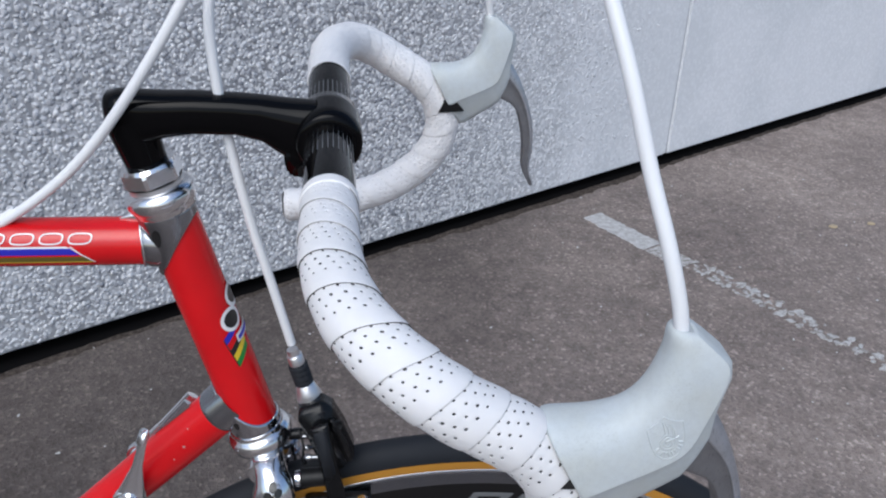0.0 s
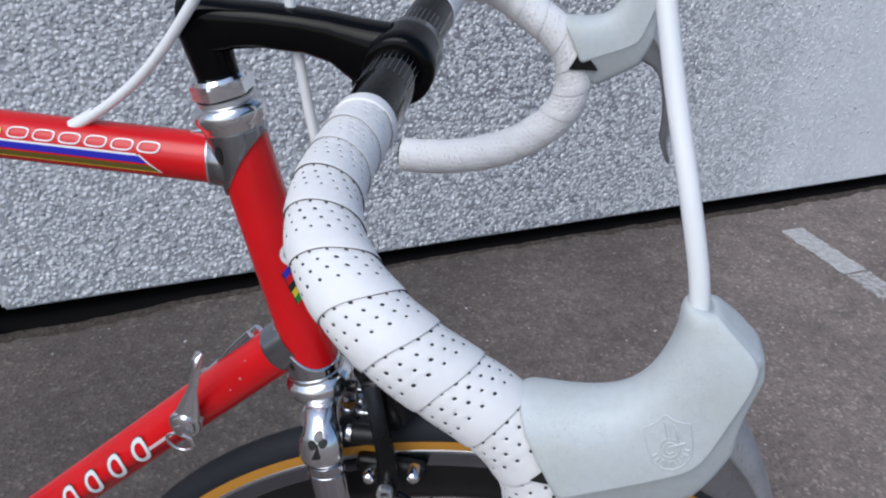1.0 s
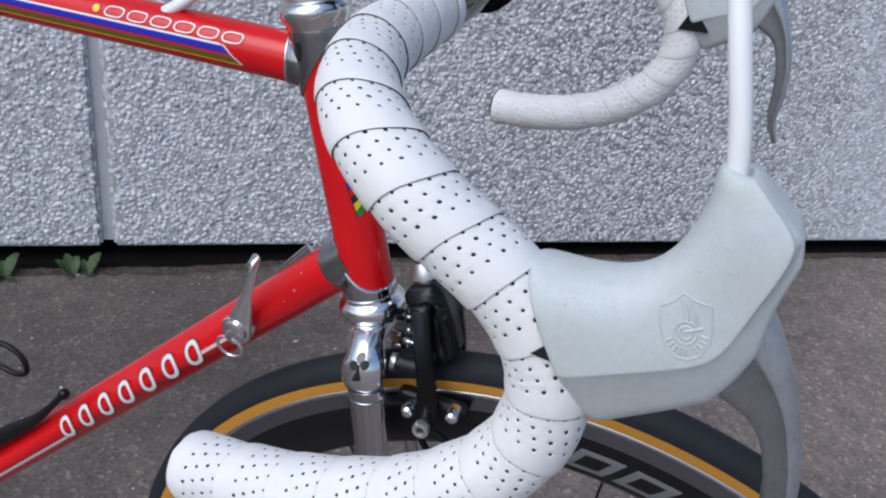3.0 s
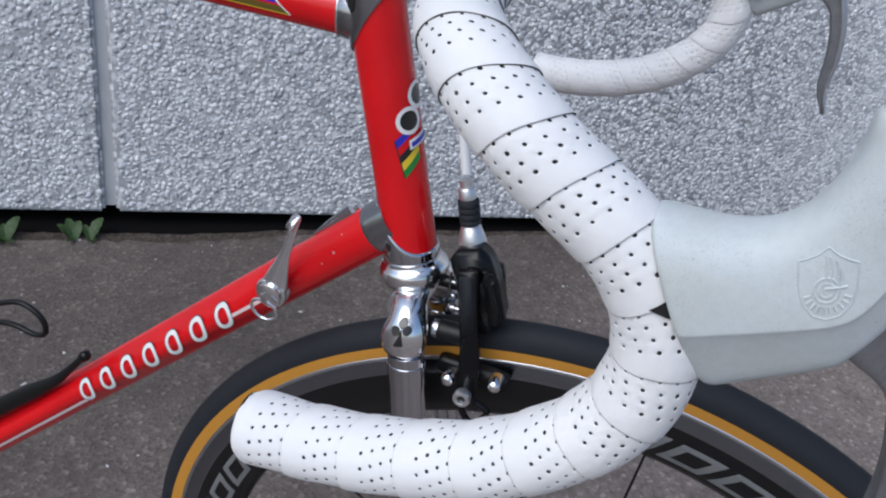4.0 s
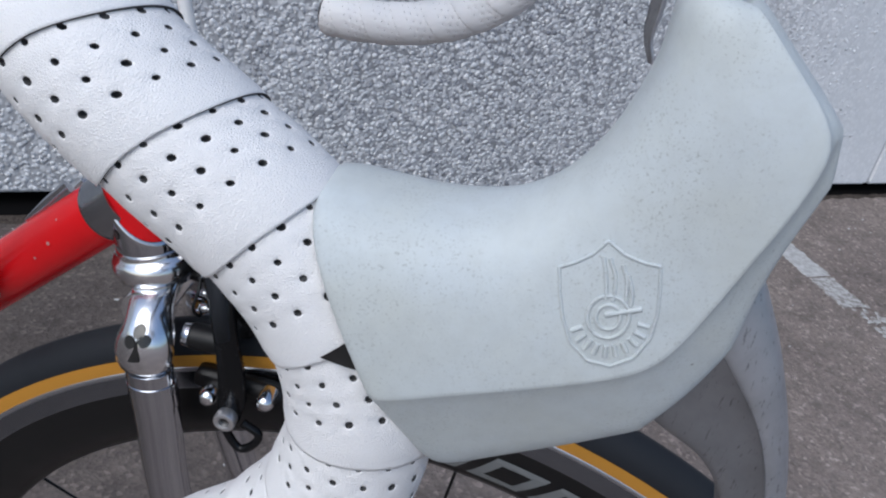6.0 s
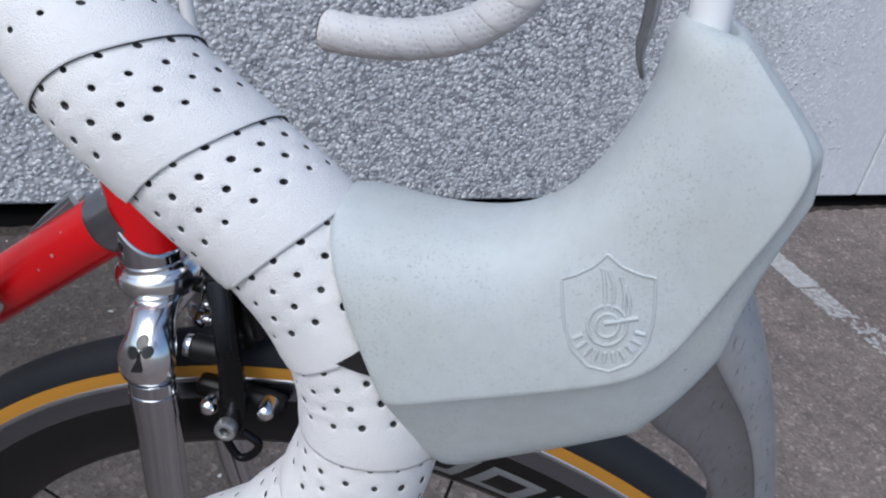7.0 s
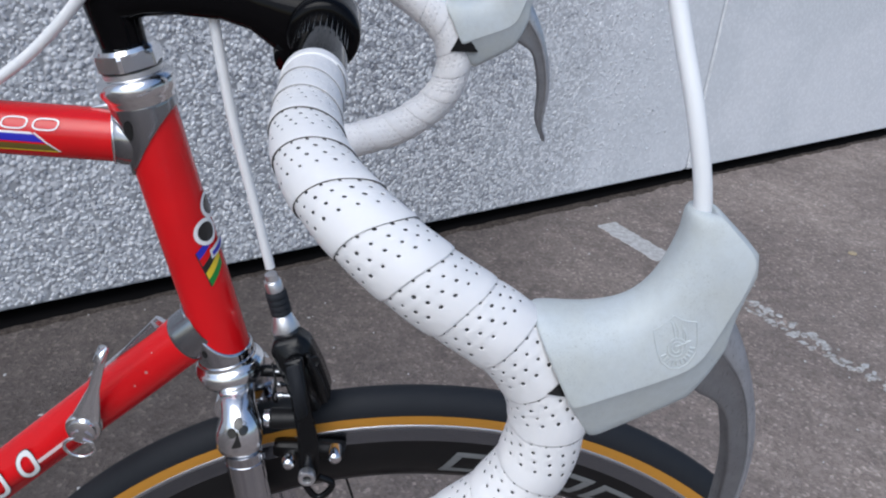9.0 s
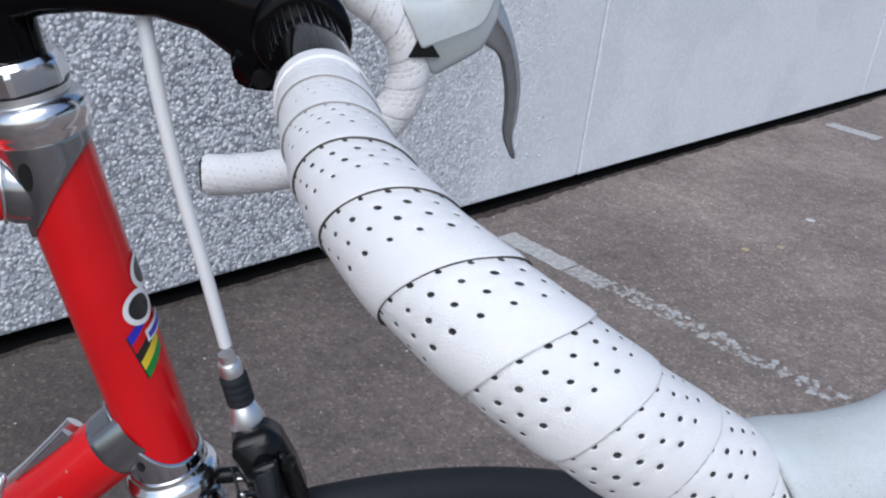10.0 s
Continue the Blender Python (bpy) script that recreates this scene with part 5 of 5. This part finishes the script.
for k, mat in enumerate((DECAL_BLUE, RED, DECAL_BLACK, DECAL_YELLOW, DECAL_GREEN)):
    s1 = S0 - 0.0100 - 0.0046 * k
    a1 = 0.0065 + 0.0006 * k
    skin = Skin(head_axis(0.700), head_axis(0.850), 0.0160, 0.0004)
    part("badge_stripe", skin.patch([(s1, fwd(a1)), (s1 - 0.0046, fwd(a1 + 0.0006)), (s1 + 0.0050, fwd(0.0205)), (s1 + 0.0096, fwd(0.0205))], 3, 6), mat, head_tube, "slanted stripe of the head badge")
    part("badge_edge", skin.patch([(s1, fwd(a1)), (s1 - 0.0046, fwd(a1 + 0.0006)), (s1 - 0.0046, fwd(a1 - 0.0001)), (s1, fwd(a1 - 0.0007))], 2, 2), DECAL_BLACK, head_tube, "thin dark outline")
skin = Skin(head_axis(0.700), head_axis(0.850), 0.0160, 0.0011)
part("badge_plate", skin.patch([(S0 - 0.0112, fwd(0.0140)), (S0 - 0.0168, fwd(0.0140)), (S0 - 0.0135, fwd(0.0285)), (S0 - 0.0075, fwd(0.0285))], 3, 6), DECAL_WHITE, head_tube, "small white badge plate")
skin = Skin(head_axis(0.700), head_axis(0.850), 0.0160, 0.0014)
part("badge_bar", skin.patch([(S0 - 0.0126, fwd(0.0152)), (S0 - 0.0153, fwd(0.0152)), (S0 - 0.0122, fwd(0.0275)), (S0 - 0.0092, fwd(0.0275))], 3, 6), DECAL_BLUE, head_tube, "dark bar on the badge plate")

# black cage arm on the down tube and a loose cable loop
cage = part("cage_arm", tube([(-0.430, -0.010, 0.352), (-0.395, -0.011, 0.388), (-0.355, -0.012, 0.424), (-0.318, -0.012, 0.456), (-0.293, -0.012, 0.478), (-0.278, -0.012, 0.495), (-0.2625, -0.012, 0.514)], [0.009, 0.0085, 0.0080, 0.0070, 0.0045, 0.0030, 0.0028], 18, 0.004, 0.8), BLACK_PLASTIC, bike, "black plastic cage arm on the down tube")
part("arm_knob", lathe((-0.2610, -0.012, 0.5155), (0.65, 0, 0.76), [(-0.004, 0.0028), (-0.002, 0.0042), (0.002, 0.0045), (0.0045, 0.0034), (0.0055, 0.0010)], 16), BLACK_METAL, cage)
part("cable_loop", tube([(-0.420, 0.0, 0.485), (-0.395, -0.001, 0.508), (-0.356, 0, 0.524), (-0.328, 0, 0.5345), (-0.310, 0, 0.526), (-0.3085, 0, 0.512), (-0.320, 0, 0.5060), (-0.338, 0, 0.5085), (-0.360, 0.001, 0.5025), (-0.405, 0.003, 0.462), (-0.43, 0.004, 0.41), (-0.44, 0.004, 0.345)], 0.0024, 12, 0.005), BLACK_PLASTIC, bike, "black looped cable")

# ---- marks and bits on the ground ----
def strip(points, half, height=0.002):
    """A thin painted strip with a ragged outline."""
    rng = random.Random(8)
    p = np.array(points, float)
    d = p[-1] - p[0]
    d /= np.linalg.norm(d)
    n = np.array((-d[1], d[0]))
    k = max(10, int(np.linalg.norm(p[-1] - p[0]) / 0.008))
    v = []
    for i in range(k + 1):
        c = p[0] + (p[-1] - p[0]) * i / k
        for side in (-1, 1):
            q = c + n * side * half * (1 + 0.10 * rng.uniform(-1, 1)) + d * 0.003 * rng.uniform(-1, 1)
            v += [(q[0], q[1], 0.0004), (q[0] - n[0] * side * 0.002, q[1] - n[1] * side * 0.002, height)]
    f = []
    for i in range(k):
        a, b = i * 4, i * 4 + 4
        f += [(a, a + 1, b + 1, b), (a + 1, a + 3, b + 3, b + 1), (a + 3, a + 2, b + 2, b + 3)]
    f += [(0, 2, 3, 1), (k * 4, k * 4 + 1, k * 4 + 3, k * 4 + 2)]
    return v, f


def flake(centre, r, seed, height=0.0018):
    rng = random.Random(seed)
    n = 11
    c = Vector(centre)
    turn = rng.random() * 6.3
    long = rng.uniform(1.1, 1.9)
    low, top = [], []
    for i in range(n):
        t = 2 * math.pi * i / n
        g = r * rng.uniform(0.55, 1.1)
        x, y = g * long * math.cos(t), g * math.sin(t)
        p = Vector((x * math.cos(turn) - y * math.sin(turn), x * math.sin(turn) + y * math.cos(turn), 0))
        low.append(c + p + Vector((0, 0, 0.0003)))
        top.append(c + p * 0.9 + Vector((0, 0, height)))
    return low + top, [tuple(range(n, 2 * n))] + [(i, (i + 1) % n, n + (i + 1) % n, n + i) for i in range(n)]


L0, L1 = Vector((0.772, 1.760, 0)), Vector((0.890, 1.550, 0))
LINE = (L1 - L0).normalized()
stripe = new("road_marking", to_mesh("road_marking", *strip([L0.xy, L1.xy], 0.037), ROAD_PAINT, smooth=False))
tagged(stripe, "short worn white painted line on the asphalt", "road marking", kind="structure")
worn_end = part("worn_end", strip([(L1 + LINE * 0.004).xy, (L1 + LINE * 0.125).xy], 0.036), FADED_PAINT, stripe, "scuffed grey end of the line", smooth=False)
rng = random.Random(21)
for k in range(210):
    d = 0.368 + 0.0030 * k + rng.uniform(-0.01, 0.01)
    if rng.random() < 0.10 + 0.0021 * k:
        continue
    p = L0 + LINE * d + Vector((0.87, 0.49, 0)) * (0.018 + rng.uniform(-0.030, 0.030))
    ob = new("paint_flake", to_mesh("paint_flake", *flake(p, rng.uniform(0.003, 0.010), 40 + k, 0.0012 + 0.000012 * k), ROAD_PAINT if k % 3 == 0 else FADED_PAINT, smooth=False))
    ob.parent = stripe
F0, F1 = Vector((2.735, 3.055, 0)), Vector((2.85, 2.84, 0))
second = new("road_marking", to_mesh("road_marking", *strip([F0.xy, F1.xy], 0.045), ROAD_PAINT, smooth=False))
tagged(second, "second short white painted line near the wall", "road marking", kind="structure")
# loose grit, a few dry leaves and a white speck
v_all, f_all = [], []
for k in range(420):
    x, y = rng.uniform(-1.6, 2.6), rng.uniform(-0.6, 2.3)
    if Vector((x, y, 0)).dot(AWAY) > WALL_OFF - 0.02:
        continue
    v, f = flake((x, y, 0), rng.choice((0.0012, 0.0016, 0.002, 0.0028)), 500 + k, 0.0014)
    f_all += [tuple(i + len(v_all) for i in q) for q in f]
    v_all += v
grit = new("grit", to_mesh("grit", v_all, f_all, CHALK, smooth=False))
tagged(grit, "pale loose grit scattered over the asphalt", "grit", kind="stuff")
# the last of these stands for a white speck, not a leaf
for k, (x, y, r, mat) in enumerate(((1.478, 1.663, 0.011, LITTER), (1.849, 1.889, 0.012, CHALK), (1.607, 1.679, 0.009, LITTER), (-1.074, 0.631, 0.008, CHALK))):
    ob = new("pale_scrap", to_mesh("pale_scrap", *flake((x, y, 0.001), r, 900 + k, 0.004), mat, smooth=False))
    tagged(ob, "small pale scrap lying on the asphalt", "leaf")


# near-black strip painted for the shade in the gap under the wall, and a ragged line of dry dirt in front of it
rng_s = random.Random(77)
shade_rows, dirt, wide = [], [], 0.015
for i in range(560):
    u = -1.9 + 0.020 * i
    edge = float(np.interp(u, (-1.9, -0.5, -0.2, 0.05, 0.7, 3.5), (0.034, 0.034, 0.035, 0.011, 0.007, 0.005))) + rng_s.uniform(-0.0025, 0.0025)
    wide = min(0.026, max(0.006, wide + rng_s.uniform(-0.006, 0.006)))
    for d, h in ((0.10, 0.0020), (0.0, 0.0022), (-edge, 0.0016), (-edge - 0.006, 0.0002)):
        shade_rows.append(tuple(WALL_AT @ Vector((u, d, h))))
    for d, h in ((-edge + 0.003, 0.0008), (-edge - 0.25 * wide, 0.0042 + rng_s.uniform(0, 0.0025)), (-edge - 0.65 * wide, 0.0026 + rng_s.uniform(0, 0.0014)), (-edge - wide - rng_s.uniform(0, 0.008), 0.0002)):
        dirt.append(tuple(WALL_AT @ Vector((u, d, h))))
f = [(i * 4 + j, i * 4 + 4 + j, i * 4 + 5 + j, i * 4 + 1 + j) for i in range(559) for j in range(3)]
soil = new("soil", to_mesh("soil", shade_rows, f, GAP_SHADE))
tagged(soil, "near-black strip painted for the shade under the wall", "soil", kind="stuff")
dry = new("dirt", to_mesh("dirt", dirt, f, DIRT))
tagged(dry, "brown dry dirt lying along the foot of the wall", "dirt", kind="stuff")


def weed(seed, leaves):
    """A few broad toothed leaves from one root: (root shift, turn, lean, length)."""
    rng = random.Random(seed)
    root = new("weed")
    for shift, turn, lean, size in leaves:
        v, f, n = [], [], 8
        for i in range(n + 1):
            u = i / n
            w = size * 0.27 * math.sin(math.pi * min(1, u * 0.90 + 0.06)) ** 0.8 * (1.0 if i % 2 else 0.82) * rng.uniform(0.9, 1.1)
            out, up = size * u * math.cos(lean * (1 - 0.4 * u)), size * u * math.sin(lean) * (1 - 0.25 * u * u)
            v += [(out, -w, up + 0.25 * w), (out, 0, up - 0.10 * w), (out, w, up + 0.25 * w)]
        for i in range(n):
            f += [(i * 3 + j, i * 3 + j + 1, i * 3 + j + 4, i * 3 + j + 3) for j in (0, 1)]
        part("leaf", (v, f), LEAF, root, matrix=pose(shift, 0, 0.001, 0, 0, turn))
    return tagged(root, "small green broad-leaved weed at the foot of the wall", "weed", "weeds along the wall")


WEED_A = ((0.006, 60, 1.30, 0.052), (0, 165, 0.55, 0.046), (-0.004, 192, 0.40, 0.040), (0.004, -60, 0.45, 0.032), (0, 215, 0.70, 0.034), (0.004, 110, 1.05, 0.036), (0, -120, 0.35, 0.026))
WEED_B = ((-0.016, 115, 1.20, 0.046), (-0.018, 150, 0.95, 0.042), (-0.012, 80, 1.35, 0.040), (-0.016, -110, 0.50, 0.028), (0.016, 55, 1.20, 0.050), (0.016, -70, 0.60, 0.032), (0.014, 120, 1.10, 0.034))
for k, (u, d, leaves) in enumerate(((-0.548, -0.066, WEED_A), (-0.404, -0.060, WEED_B))):
    weed(70 + k, leaves).matrix_world = WALL_AT @ pose(u, d, 0)

# stones of the exposed aggregate, on the stretch that the camera passes nearest
rng_n = np.random.default_rng(4)
PITCH = 0.0106
seg = 6
ang = np.linspace(0, 2 * np.pi, seg, endpoint=False)
us, zs = np.meshgrid(np.arange(-1.2, 2.6, PITCH), np.arange(ZB + 0.0125, 0.85, PITCH * 0.87))
us = us + (np.arange(us.shape[0]) % 2)[:, None] * PITCH / 2
us, zs = us.ravel(), zs.ravel()
us, zs = us + rng_n.uniform(-0.0046, 0.0046, us.size), zs + rng_n.uniform(-0.0046, 0.0046, zs.size)
keep = np.ones(us.size, bool)
for x in JOINTS:
    keep &= (us < x - gap(x) - 0.005) | (us > x + gap(x) + (0.014 if gap(x) > 0.01 else 0.006))
keep &= rng_n.random(us.size) > 0.03 + np.clip((us - 1.35) / 0.7, 0, 0.97)
us, zs = us[keep], zs[keep]
n = us.size
size = rng_n.uniform(0.0040, 0.0084, n)
squash, turn = rng_n.uniform(0.5, 1.0, n), rng_n.uniform(0, np.pi, n)
tall = size * rng_n.uniform(0.12, 0.32, n) * np.clip(1 - (us - 0.7) / 1.0, 0.25, 1)
size = np.minimum(size, (zs - ZB) * 0.75)
verts = []
for g, h in ((1.0, -0.0006), (0.80, 0.75)):
    jit = rng_n.uniform(0.62, 1.2, (n, seg))
    a, b = size[:, None] * g * jit * np.cos(ang), size[:, None] * g * jit * squash[:, None] * np.sin(ang)
    x = us[:, None] + a * np.cos(turn)[:, None] - b * np.sin(turn)[:, None]
    z = zs[:, None] + a * np.sin(turn)[:, None] + b * np.cos(turn)[:, None]
    y = np.repeat((0.0008 if h < 0 else 0.0) - (tall * h if h > 0 else 0 * tall)[:, None], seg, 1)
    verts.append(np.stack([x, y, z], 2))
top = np.stack([us, -tall, zs], 1)[:, None, :]
V = np.concatenate([verts[0], verts[1], top], 1).reshape(-1, 3)
k = 2 * seg + 1
base = (np.arange(n) * k)[:, None]
j = np.arange(seg)
jn = (j + 1) % seg
quads = np.stack([base + j, base + jn, base + seg + jn, base + seg + j], 2).reshape(-1, 4)
tris = np.stack([base + seg + j, base + seg + jn, np.broadcast_to(base + 2 * seg, (n, seg))], 2).reshape(-1, 3)
stones = part("aggregate_stones", (V, quads.tolist() + tris.tolist()), STONE, wall, "rounded grey stones standing out of the mortar")
stones["kind"] = "stuff"
